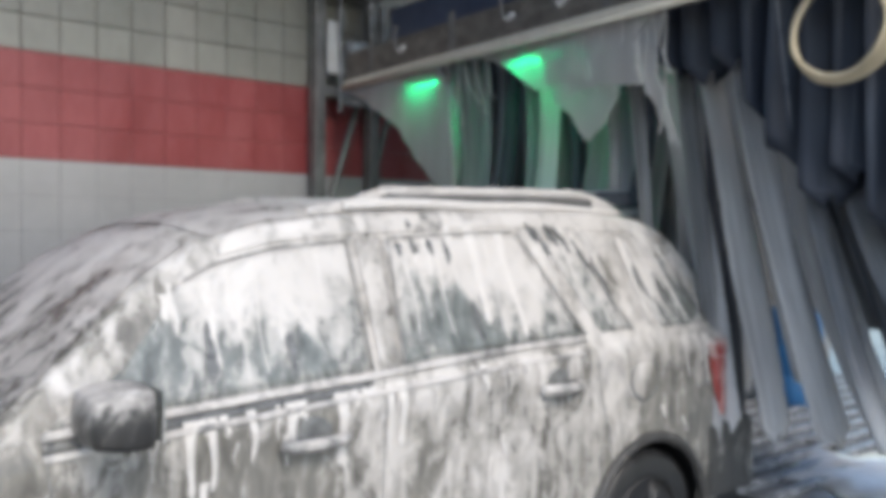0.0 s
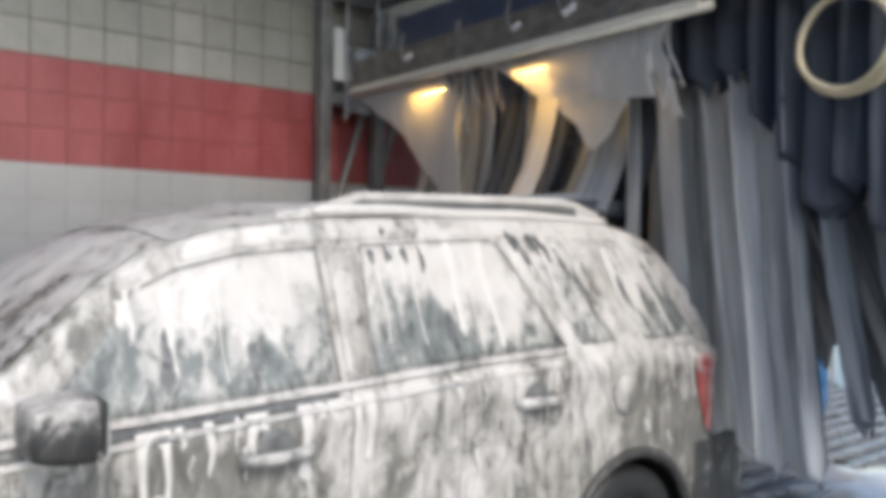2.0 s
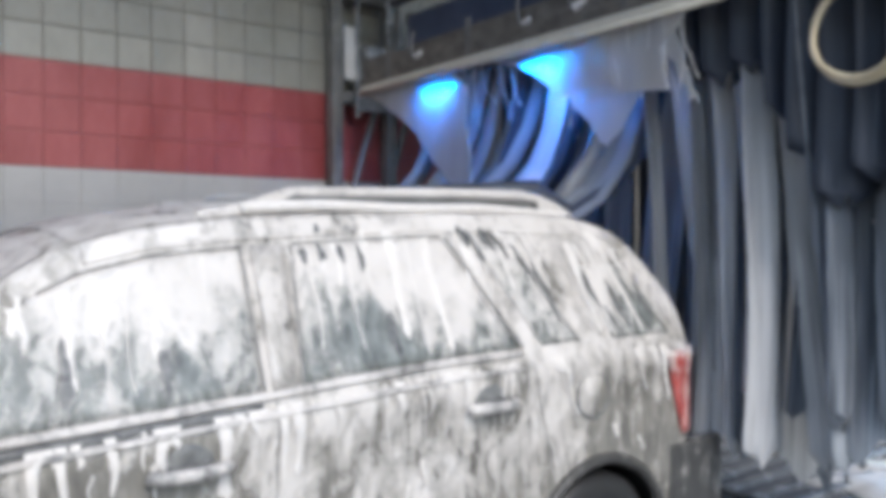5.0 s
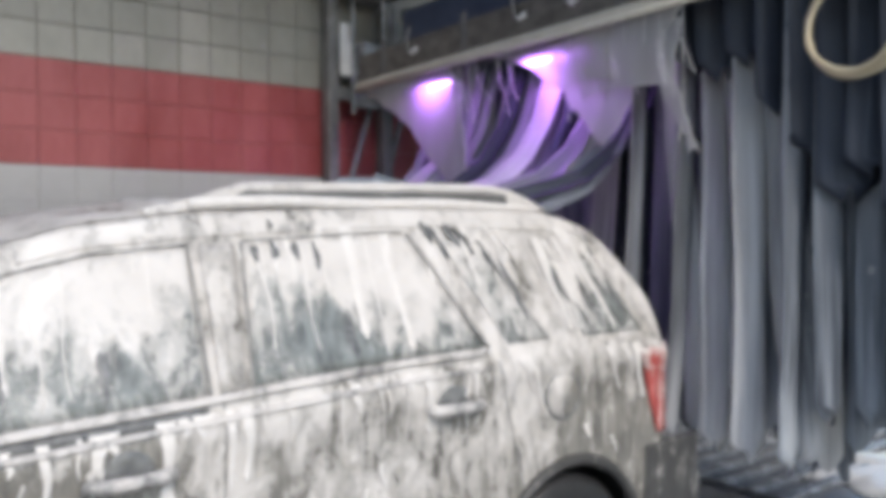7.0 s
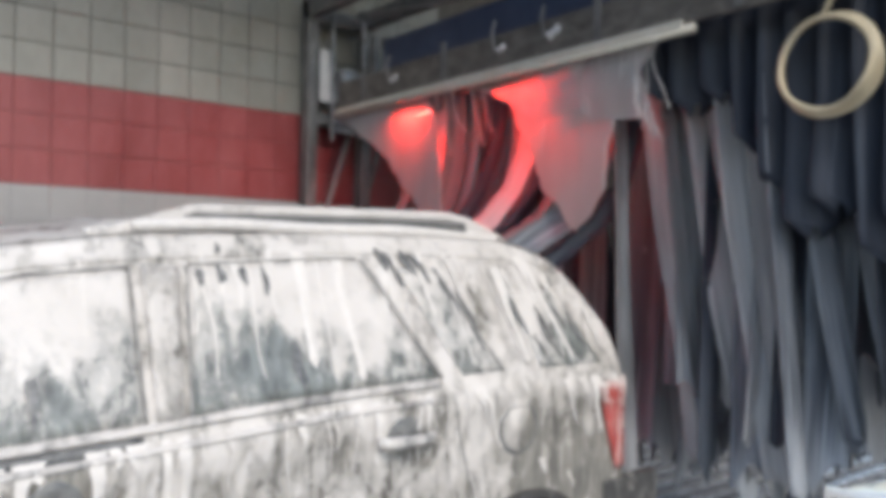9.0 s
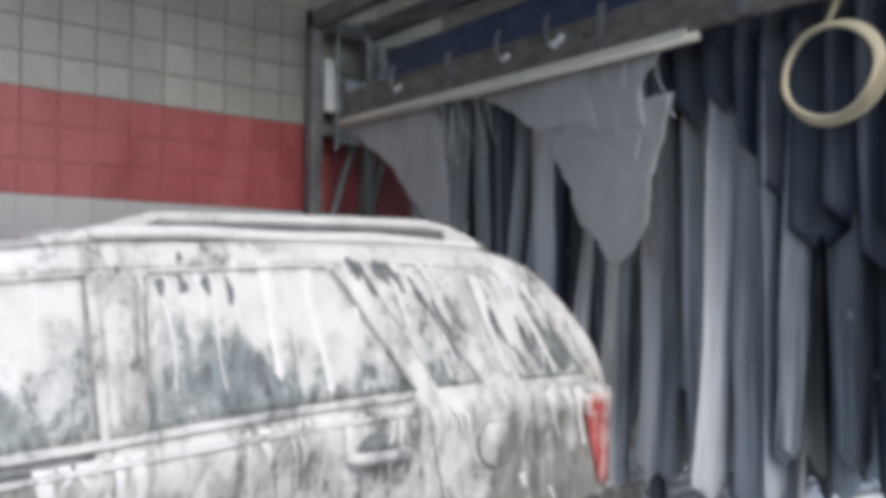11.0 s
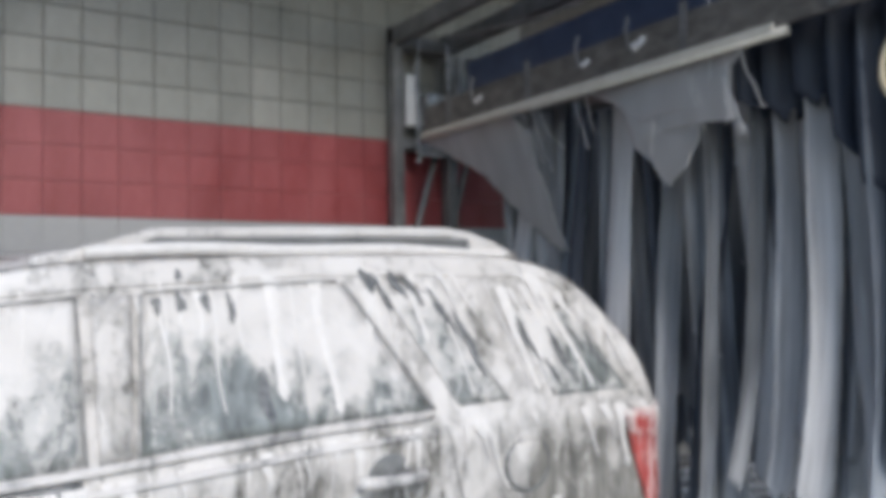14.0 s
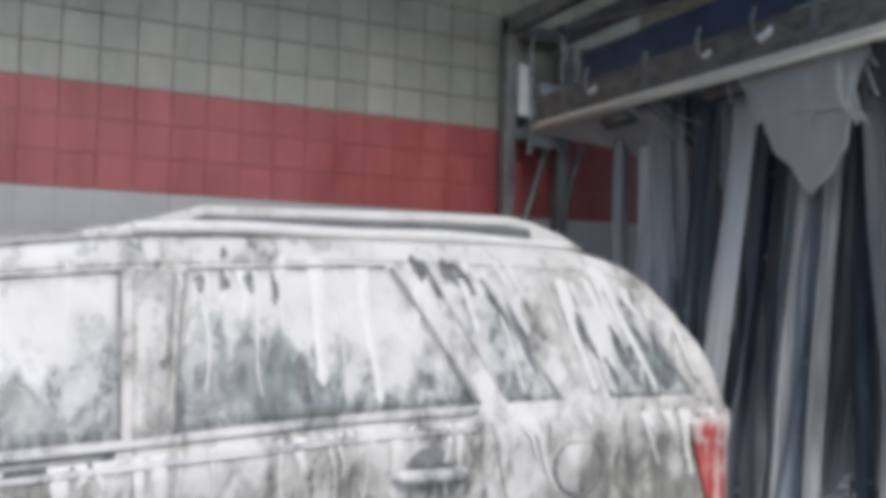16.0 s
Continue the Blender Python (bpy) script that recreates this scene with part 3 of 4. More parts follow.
    for bx, bz, bh, bw, sl in ((-0.63, 1.515, 0.05, 0.026, 0), (-0.565, 1.52, 0.055, 0.028, 0.1), (-0.495, 1.52, 0.055, 0.026, 0.1), (-0.425, 1.50, 0.085, 0.02, 0.05), (-0.56, 1.60, 0.03, 0.018, 0),
                               (0.13, 1.565, 0.085, 0.035, 0.5), (0.185, 1.545, 0.1, 0.026, 0.6), (0.03, 1.575, 0.075, 0.04, 0.3), (0.075, 1.53, 0.12, 0.02, 0.4), (0.28, 1.47, 0.13, 0.03, 0.5), (0.9, 1.3, 0.12, 0.03, 0.5), (0.82, 1.36, 0.1, 0.022, 0.5), (0.68, 1.25, 0.09, 0.024, 0.4), (-1.1, 1.21, 0.13, 0.03, 0), (-1.35, 1.22, 0.16, 0.035, 0), (0.36, 1.36, 0.2, 0.03, 0.3), (0.6, 1.37, 0.15, 0.035, 0.35), (0.74, 1.3, 0.18, 0.04, 0.4),
                               (-0.36, 1.25, 0.14, 0.035, 0.05)):
        def oval(u, v):
            a, r = 2 * math.pi * u, v * (1 + 0.22 * math.sin(6 * math.pi * u + 40 * bx) + 0.12 * math.sin(14 * math.pi * u + 90 * bx))
            z = bz + r * bh / 2 * math.sin(a)
            x = bx + r * bw / 2 * math.cos(a) - sl * (z - bz)
            return (x, side_y(x, z) - 0.0105 - 0.001 * (1 - v), z)
        part("bare_streak", sheet(oval, 20, 4), M_BARE_RECESS, car, "wet dark spot bare of foam", True)
    wheels = []
    for wx in WHEELS_X:
        for wy in (0.14, CAR_W - 0.14):
            tyre = lathe(((0.20, -0.1), (0.29, -0.108), (0.32, -0.09), (WHEEL_R, -0.05), (WHEEL_R, 0.05), (0.32, 0.09), (0.29, 0.108), (0.20, 0.1)), 40)
            bmesh.ops.rotate(tyre, verts=tyre.verts, matrix=Matrix.Rotation(radians(90), 3, "X"))
            w = part("wheel", tyre, M_TYRE, car, "wet black tyre on a dull alloy rim", True)
            rim = bmesh.new()
            for k in range(5):
                a = 2 * math.pi * k / 5
                for s in (-0.13, 0.13):
                    tube([(0.03 * math.cos(a), -0.1 if wy < 1 else 0.1, 0.03 * math.sin(a)), (0.205 * math.cos(a + s), -0.095 if wy < 1 else 0.095, 0.205 * math.sin(a + s))], 0.018, 6, rim)
            tube([(0.205 * math.cos(a), -0.1 if wy < 1 else 0.1, 0.205 * math.sin(a)) for a in np.linspace(0, 2 * math.pi, 41)[:-1]], 0.014, 6, rim, True)
            part("rim", rim, M_RIM, w, "", True)
            wheels.append((w, wx, wy))
    return car, wheels


car, wheels = build_car()

# ---- gantry of the wash ----
GX = 2.85
gantry = thing("wash_gantry", "dark steel wash gantry with a pale spray bar across the lane", "gantry")
for gy in (4.88, 0.35):
    p = part("post", box(GX - 0.1, GX - 0.02, gy - 0.05, gy + 0.05, 0, 3.36, 0.008), M_STEEL, gantry)
    part("post", box(GX + 0.34, GX + 0.42, gy - 0.05, gy + 0.05, 0, 3.36, 0.008), M_STEEL, gantry)
    part("white_plate", box(GX - 0.01, GX + 0.07, gy - 0.06, gy - 0.045, 2.66, 3.02, 0.004), M_WHITE, p, "pale plate on the post")
    for k in (0, 1):
        part("brace", tube([(GX + 0.02 + 0.3 * k, gy - 0.02, 1.75), (GX + 0.26 + 0.28 * k, gy - 0.02, 2.5)], 0.022, 8), M_STEEL, gantry)
    part("cross_rail", box(GX - 0.02, GX + 0.34, gy - 0.04, gy + 0.04, 2.5, 2.58, 0.006), M_STEEL, gantry)
    part("cross_rail", box(GX - 0.02, GX + 0.34, gy - 0.04, gy + 0.04, 3.2, 3.3, 0.006), M_STEEL, gantry)
# grey box and stub added to brighten the hazy area by the post
part("motor_box", box(GX + 0.1, GX + 0.27, 4.7, 4.84, 2.62, 2.88, 0.015), M_WETBAR, gantry, "grey box added to lighten the area beside the post")
part("drive_shaft", tube([(GX + 0.18, 4.62, 2.7), (GX + 0.18, 4.72, 2.7)], 0.03, 10), M_STEEL, gantry)
part("guide_rod", tube([(GX + 0.075, 4.8, 2.4), (GX + 0.075, 4.8, 3.25)], 0.014, 8), M_WETBAR, gantry, "pale guide rod beside the post")
part("guide_rod", tube([(GX + 0.31, 4.78, 2.4), (GX + 0.31, 4.78, 3.25)], 0.014, 8), M_WETBAR, gantry, "pale guide rod beside the post")
part("guide_plate", box(GX + 0.05, GX + 0.33, 4.76, 4.79, 2.44, 2.54, 0.006), M_WETBAR, gantry)
part("supply_pipe", tube([(GX - 0.04, 4.2, 3.1), (GX - 0.04, 3.3, 2.98), (GX - 0.03, 2.6, 2.97), (GX - 0.02, 1.7, 3.02)], 0.013, 8), M_STEEL, gantry, "thin dark supply pipe along the beam", True)
for by in (4.3, 3.5, 2.4, 1.7):
    part("tray_strap", box(GX - 0.012, GX - 0.004, by - 0.02, by + 0.02, 2.57, 2.79, 0.0), M_STEEL, gantry)
part("top_beam", box(GX - 0.1, GX - 0.02, 0.3, 4.93, 3.22, 3.34, 0.01), M_STEEL, gantry)
part("top_beam", box(GX + 0.34, GX + 0.42, 0.3, 4.93, 3.22, 3.34, 0.01), M_STEEL, gantry)
part("navy_beam", box(GX + 0.1, GX + 0.3, 1.0, 4.25, 2.77, 2.98, 0.02), M_NAVY, gantry, "navy enamelled roller housing")
part("tray", box(GX - 0.005, GX + 0.02, 1.2, 4.6, 2.555, 2.745, 0.006), M_BROWN, gantry, "grimy brown steel tray")
bar = part("spray_bar", tube([(GX, 1.9, 2.53), (GX, 4.64, 2.53)], 0.02, 12), M_PVC, gantry, "pale spray bar across the lane", True)
part("bar_strip", box(GX - 0.022, GX - 0.008, 1.95, 4.6, 2.54, 2.57, 0.004), M_PVC, bar)
for ny, k in ((3.99, 0.8), (3.05, 0.7), (2.70, 1.15)):
    nz = part("nozzle", lathe([(r * k, z * k) for r, z in ((0.012, 0), (0.018, 0.004), (0.018, 0.04), (0.026, 0.045), (0.026, 0.07), (0.01, 0.085))], 14), M_WHITE, gantry, "pale spray nozzle", True)
    nz.matrix_basis = pose(GX - 0.02, ny, 2.655, 60, 30, 20)
    part("feed_pipe", tube([(GX - 0.015, ny + 0.02, 2.66), (GX - 0.03, ny + 0.03, 2.74), (GX + 0.0, ny + 0.04, 2.82)], 0.009, 6), M_STEEL, nz).matrix_parent_inverse = nz.matrix_basis.inverted()

# hose ring
coil = bmesh.new()
for k in range(4):
    r = 0.165 + 0.006 * k
    tube([(0.012 * k - 0.02 + 0.01 * math.sin(3 * a + k), r * math.cos(a), r * math.sin(a)) for a in np.linspace(0, 2 * math.pi, 41)[:-1]], 0.011, 8, coil, True)
tube([(0, 0.02 - 0.03 * k, 0.165 + 0.06 * k) for k in range(14)], 0.011, 8, coil)
ring = solo("hose_coil", coil, M_HOSE, "cream coiled hose hanging from the gantry", "hose", smooth=True)
ring.location = (GX + 0.05, 1.39, 2.295)
copy_thing(ring, pose(GX + 0.12, 1.6, 2.8, 0, 12, 15))

# ---- cloth strips ----
rnd = random.Random(4)
STRIPS = []
CLOTH = {"navy": M_CLOTH_NAVY, "grey": M_CLOTH_GREY, "mid": M_CLOTH_MID, "blue": M_CLOTH_BLUE}
LABELS = {"navy": "wet navy cloth strip hanging from the gantry", "grey": "pale soapy cloth strip hanging from the gantry",
          "mid": "wet dark grey cloth strip hanging from the gantry", "blue": "blue-grey cloth strip, paler towards its lower end"}


def cloth(w, s0, s1, seed, material, total, ends=(0, 0), scale_map=1.0):
    """A length of cloth strip, s0 to s1 metres below its rail. Its head is tucked into the length above, one of the same seed."""
    r = random.Random(seed)
    a, b, c = r.uniform(0.004, 0.014), r.uniform(2, 4), r.uniform(0, 6)
    curl, c2, off = r.uniform(-0.02, 0.02), r.uniform(0, 6), r.uniform(0, 40)
    nu = 6
    stops = ([s0 - 0.022] if s0 > 0 else []) + list(np.linspace(s0, s1, max(4, int((s1 - s0) / 0.05)) + 1))
    bm = bmesh.new()
    uv = bm.loops.layers.uv.new("map")
    rings = []
    for j, q in enumerate(stops):
        half = 0.5 * w * (1 + 0.07 * math.sin(5.3 * q + c))
        for at_end, on in ((q, ends[0]), (total - q, ends[1])):
            if on and at_end < on:
                half *= math.sqrt(max(0.03, 1 - (1 - at_end / on) ** 2))
        thick = 0.005 if s0 == 0 or q > s0 + 0.03 else 0.002
        wob = a * math.sin(b * q + c)
        ring = []
        for side, steps in ((-1, range(nu + 1)), (1, range(nu, -1, -1))):
            for i in steps:
                u = 2 * i / nu - 1
                fold = 0.012 * math.cos(2.6 * u + c2 + 0.8 * q) + curl * u * u
                hem = 0.03 * math.sin(3 * u + c) if q > total - 0.001 else 0
                inset = 0.96 if thick < 0.004 else 1
                ring.append((bm.verts.new((wob + half * u * inset, fold + side * thick / 2, s0 - q + hem)), (off + half * (u + 1) * scale_map, q * scale_map)))
        rings.append(ring)
    count = len(rings[0])
    for ra, rb in zip(rings, rings[1:]):
        for i in range(count):
            four = (ra[i], ra[(i + 1) % count], rb[(i + 1) % count], rb[i])
            f = bm.faces.new([p[0] for p in four])
            for loop, p in zip(f.loops, four):
                loop[uv].uv = p[1]
    return mesh_of(bm, "strip", material, True)


LIB = {k: [cloth(rnd.uniform(0.13, 0.18), 0, 1.0, 100 * i + j, m, 1.0, (0, 0), 1.8) for j in range(6)] for i, (k, m) in enumerate(CLOTH.items())}
RAILS = ((3.12, 2.6), (3.3, 2.66), (3.78, 2.9), (4.06, 2.95), (4.34, 3.0))
for rx, rz in RAILS:
    part("strip_rail", tube([(rx, 0.3, rz), (rx, 4.6, rz)], 0.03, 8), M_STEEL, gantry)
for ry in (0.35, 4.6):
    part("rail_bearer", box(GX + 0.36, 4.42, ry - 0.04, ry + 0.04, 3.04, 3.12, 0.006), M_STEEL, gantry)
for rx, rz in RAILS:
    for ry in (0.35, 4.58):
        part("rail_hanger", box(rx - 0.02, rx + 0.02, ry - 0.02, ry + 0.02, rz, 3.1, 0.0), M_STEEL, gantry)


def hang(kind, x, y, top, length, yaw=0.0, swing=2.0, lift=0.0, lean=0.0, wide=1.0):
    """A strip that swings as one piece."""
    ob = new("cloth_strip", rnd.choice(LIB[kind]))
    tagged(ob, LABELS[kind], "wash curtain", "wash curtain strips")
    ob.scale = (wide * rnd.uniform(0.9, 1.2), 1, length)
    STRIPS.append((ob, x, y, top, yaw, swing, rnd.uniform(0, 6.28), lift, lean))


CHAINS = []
SECTION = 0.22


def chain(kind, x, y, top, length, width, seed, yaw, lane=False):
    """A strip in short lengths that bend against one another."""
    label = LABELS[kind].replace("hanging from the gantry", "trailing over the car roof") if lane else LABELS[kind]
    root = thing("cloth_strip", label, "wash curtain", "trailing strips" if lane else "wash curtain strips", at=(x, y, top))
    # turned so that the strip bends across the camera's view
    root.rotation_euler = (0, 0, radians(-38))
    count = max(3, round(length / SECTION))
    total = count * SECTION
    parts = []
    for k in range(count):
        ob = new("cloth_length", cloth(width, SECTION * k, SECTION * (k + 1), seed, CLOTH[kind], total, (0, 0.05)))
        ob.parent = root
        parts.append(ob)
    CHAINS.append((parts, yaw, lane, y, random.Random(seed).uniform(0, 6.28)))


# beside the lane, on the near end of the two front rails
for k, (y, kind, low, width) in enumerate((
        (2.52, "mid", 0.5, 0.09), (2.36, "grey", 0.72, 0.12), (2.26, "mid", 0.7, 0.12), (2.13, "grey", 0.68, 0.15), (2.01, "mid", 0.8, 0.13), (1.93, "grey", 0.7, 0.16),
        (1.8, "mid", 0.68, 0.15), (1.68, "blue", 0.72, 0.16), (1.57, "blue", 0.8, 0.15), (1.46, "blue", 0.75, 0.12), (1.34, "navy", 0.9, 0.16),
        (1.22, "blue", 0.8, 0.14), (1.08, "navy", 0.9, 0.17), (0.94, "navy", 0.8, 0.16))):
    chain(kind, RAILS[0][0] + 0.05 * math.sin(7 * k), y, RAILS[0][1], RAILS[0][1] - low, width, 300 + k, (25, -30, 40, 12, -42, 18, -20, 35)[k % 8])
for k in range(13):
    y = 0.7 + 0.135 * k + rnd.uniform(-0.03, 0.03)
    hang(("blue", "navy", "mid" if y > 1.6 else "navy")[k % 3] if y > 1.1 else "navy", RAILS[1][0] + rnd.uniform(-0.03, 0.03), y, RAILS[1][1], RAILS[1][1] - rnd.uniform(0.6, 1.0), rnd.uniform(-80, -5), 2.0, 26, rnd.uniform(-5, 5), 1.1)
for row in (2, 3, 4):
    n_row = (30, 24, 24)[row - 2]
    for k in range(n_row):
        y = 0.45 + 3.75 * (k + rnd.uniform(-0.3, 0.3)) / (n_row - 1)
        kind = rnd.choice(("navy", "navy", "navy", "blue") if y < 1.9 else (("mid", "mid", "blue", "navy") if row == 2 else ("navy", "navy", "mid")))
        low = rnd.uniform(0.8, 1.2) if y < 1.9 else rnd.uniform(0.4, 0.9)
        hang(kind, RAILS[row][0] + rnd.uniform(-0.04, 0.04), y, RAILS[row][1], RAILS[row][1] - low, rnd.uniform(-75, 0), 2.0, 30 if y < 2.6 else 0, rnd.uniform(-4, 4), 1.1)

# short dark valance cloths over the near end of the rail
for k, (y, low) in enumerate(((2.17, 2.28), (2.03, 2.24), (1.89, 2.27), (1.75, 2.05), (1.62, 1.86), (1.5, 1.7), (1.38, 1.78), (1.26, 1.6), (1.14, 1.7), (1.0, 1.6), (0.85, 1.65))):
    length = RAILS[0][1] + 0.03 - low
    ob = new("valance_cloth", cloth(0.24, 0, length, 500 + k, M_CLOTH_NAVY, length, (0, 0.07)))
    tagged(ob, "short dark navy cloth folded over the strip rail", "wash curtain", "valance cloths")
    STRIPS.append((ob, RAILS[0][0] - 0.05, y, RAILS[0][1] + 0.03, -42 + 6 * math.sin(k * 2.1), 0.8, k * 1.3, 0, 0))

# strips over the lane: they trail on the car's roof, then drop behind it
for k in range(15):
    y = 4.02 - 0.112 * k + 0.03 * math.sin(5.1 * k)
    chain(("mid", "grey", "navy", "mid", "mid", "blue", "navy", "mid")[k % 8], RAILS[0][0] + 0.07 * (k % 3), y, RAILS[0][1], 2.2, (0.1, 0.13, 0.085, 0.12)[k % 4], 700 + k, (20, -25, 35, -10, -38)[k % 5], True)

# ---- soap film running off the spray bar ----
M_FILM, n, l, b = mat("soap_film", 0.35)
v = coords(n, l, (6, 6, 2))
l.new(ramp(n, l, noise_at(n, l, v, 3.0, 4), (0.3, (0.5, 0.5, 0.5)), (0.7, (0.72, 0.72, 0.72))), b.inputs["Base Color"])
trans = n.new("ShaderNodeBsdfTranslucent")
trans.inputs[0].default_value = (0.8, 0.8, 0.8, 1)
clear = n.new("ShaderNodeBsdfTransparent")
m1, m2 = n.new("ShaderNodeMixShader"), n.new("ShaderNodeMixShader")
m1.inputs[0].default_value = 0.5
l.new(b.outputs[0], m1.inputs[1])
l.new(trans.outputs[0], m1.inputs[2])
l.new(ramp(n, l, noise_at(n, l, v, 1.5, 3), (0.3, (0.14, 0.14, 0.14)), (0.7, (0.34, 0.34, 0.34))), m2.inputs[0])
l.new(m1.outputs[0], m2.inputs[1])
l.new(clear.outputs[0], m2.inputs[2])
l.new(m2.outputs[0], n["Material Output"].inputs[0])


M_RIM_FILM = grainy("soap_film_edge", (0.55, 0.55, 0.55), (0.72, 0.72, 0.72), 12, 0.4)


def film(left, right, z0, z1, seed, x, edges=(0.0, 1.0)):
    """A thin soap curtain between two edges, each a table of (height, y), with a thicker edge."""
    le, ri = curve_at(left), curve_at(right)

    def at(u, w):
        z = z0 + (z1 - z0) * w
        y = le(z) + (ri(z) - le(z)) * u
        pull = 0.03 * math.sin(math.pi * w) * (2 * u - 1)
        rag = 0.013 * math.sin(19 * z + seed) + 0.007 * math.sin(53 * z + 3 * seed) + 0.003 * math.sin(127 * z + 7 * seed)
        y += pull + rag * ((1 - u) ** 2 * (1 if 0.0 in edges else 0) - 0.6 * u * u * (1 if 1.0 in edges else 0)) * min(1.0, 6 * w)
        zz = z + 0.02 * w * math.sin(math.pi * u)
        return (x + 0.012 * math.sin(4 * y + 5 * z + seed), y, zz)
    ob = solo("soap_curtain", sheet(at, 24, 70, 0.003), M_FILM, "thin grey soap curtain running off the spray bar", "soap curtain", smooth=True, group="soap curtains")
    for u in edges:
        part("curtain_edge", tube([at(u, k / 70) for k in range(71)], 0.0026, 5), M_RIM_FILM, ob, "", True)
    return ob


FILMS = [film(((1.7, 3.5), (1.78, 3.6), (1.85, 3.72), (1.98, 3.88), (2.27, 4.19), (2.42, 4.42), (2.53, 4.66)), ((1.7, 3.47), (2.0, 3.50), (2.34, 3.57), (2.45, 3.62), (2.53, 3.72)), 2.53, 1.70, 0.4, GX + 0.04),
         film(((2.26, 2.83), (2.32, 2.93), (2.38, 3.04), (2.46, 3.19), (2.53, 3.38)), ((2.26, 2.5), (2.53, 2.5)), 2.53, 2.26, 1.3, GX + 0.044, (0.0,)),
         film(((2.2, 2.66), (2.3, 2.74), (2.53, 2.85)), ((2.2, 2.2), (2.4, 2.18), (2.53, 2.10)), 2.53, 2.2, 3.1, GX + 0.047, (1.0,)),
         film(((1.72, 2.6), (1.82, 2.66), (1.95, 2.78), (2.2, 2.92), (2.46, 3.06)), ((1.72, 2.56), (1.8, 2.45), (1.9, 2.38), (2.2, 2.3), (2.46, 2.24)), 2.46, 1.72, 2.2, GX + 0.050),
         film(((1.9, 2.07), (2.0, 2.14), (2.12, 2.2), (2.3, 2.3), (2.48, 2.42)), ((1.9, 2.04), (2.0, 2.05), (2.1, 2.08), (2.2, 2.12), (2.48, 2.12)), 2.48, 1.9, 4.4, GX + 0.053)]

rt = random.Random(21)
for owner, ys, low in ((FILMS[0], (3.66, 3.58, 3.5, 3.44), 0.34), (FILMS[1], (3.3, 3.22, 2.78, 2.66, 2.54), 0.36), (FILMS[2], (2.42, 2.3, 2.22, 2.14), 0.42), (FILMS[4], (2.2, 2.1), 0.5)):
    for ty in ys:
        drop, sway, ph = low * rt.uniform(0.6, 1.15), rt.uniform(-0.12, 0.03), rt.uniform(0, 6)
        line = [(GX + 0.038 + 0.004 * math.sin(7 * q + ph), ty + sway * q * q + 0.012 * math.sin(9 * q + ph) * q, 2.52 - drop * q) for q in np.linspace(0, 1, 22)]
        part("soap_thread", tube(line, lambda q: 0.0035 - 0.0015 * q + 0.002 * math.exp(-((q - 0.97) / 0.03) ** 2), 6), M_RIM_FILM, owner, "thin running thread of soap", True)

# ---- colour-changing lights under the bar: a made-up drum of coloured lenses turns behind a slot to switch the hue ----
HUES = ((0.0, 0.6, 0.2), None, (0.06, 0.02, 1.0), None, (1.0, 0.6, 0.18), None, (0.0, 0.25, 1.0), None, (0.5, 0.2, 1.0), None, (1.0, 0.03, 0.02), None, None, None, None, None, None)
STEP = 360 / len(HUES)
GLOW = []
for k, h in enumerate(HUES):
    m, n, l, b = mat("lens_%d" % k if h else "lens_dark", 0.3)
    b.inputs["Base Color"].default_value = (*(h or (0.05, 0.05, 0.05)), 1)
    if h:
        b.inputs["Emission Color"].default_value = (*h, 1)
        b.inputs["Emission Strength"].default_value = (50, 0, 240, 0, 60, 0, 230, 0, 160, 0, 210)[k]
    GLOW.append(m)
DRUMS = []
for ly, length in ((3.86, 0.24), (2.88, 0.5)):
    lamp = thing("colour_lamp", "colour-changing light, its turning lens drum added to switch the hue", "lamp", "colour lamps", at=(GX + 0.125, ly, 2.515))
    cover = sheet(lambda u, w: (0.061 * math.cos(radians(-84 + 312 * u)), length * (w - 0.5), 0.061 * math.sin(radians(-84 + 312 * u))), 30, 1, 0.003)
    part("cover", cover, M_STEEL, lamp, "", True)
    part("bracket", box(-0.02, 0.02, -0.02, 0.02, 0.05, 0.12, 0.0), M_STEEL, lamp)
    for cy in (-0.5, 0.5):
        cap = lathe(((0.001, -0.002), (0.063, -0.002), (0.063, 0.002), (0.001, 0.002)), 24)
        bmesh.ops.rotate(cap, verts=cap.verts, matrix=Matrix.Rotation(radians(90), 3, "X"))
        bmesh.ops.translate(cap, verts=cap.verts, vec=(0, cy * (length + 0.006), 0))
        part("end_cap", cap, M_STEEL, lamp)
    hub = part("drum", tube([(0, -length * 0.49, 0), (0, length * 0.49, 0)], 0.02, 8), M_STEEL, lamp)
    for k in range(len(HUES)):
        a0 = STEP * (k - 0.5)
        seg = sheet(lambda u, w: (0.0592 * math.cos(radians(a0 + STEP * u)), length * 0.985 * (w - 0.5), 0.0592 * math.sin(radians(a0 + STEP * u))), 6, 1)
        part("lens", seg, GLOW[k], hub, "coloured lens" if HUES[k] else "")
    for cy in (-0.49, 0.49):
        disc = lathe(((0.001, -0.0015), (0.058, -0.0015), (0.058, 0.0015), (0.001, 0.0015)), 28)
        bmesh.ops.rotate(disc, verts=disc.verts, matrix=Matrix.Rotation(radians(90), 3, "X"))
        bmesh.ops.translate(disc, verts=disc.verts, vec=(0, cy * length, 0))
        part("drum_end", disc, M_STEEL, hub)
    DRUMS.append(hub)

# ---- drain grating on the floor behind the machine ----
grate = thing("floor_grating", "wet steel drain grating set on the floor", "grating")
for k in range(11):
    part("grating_bar", box(4.4, 9.3, 2.5 + 0.2 * k, 2.57 + 0.2 * k, 0.0, 0.035, 0.006), M_WETBAR, grate)
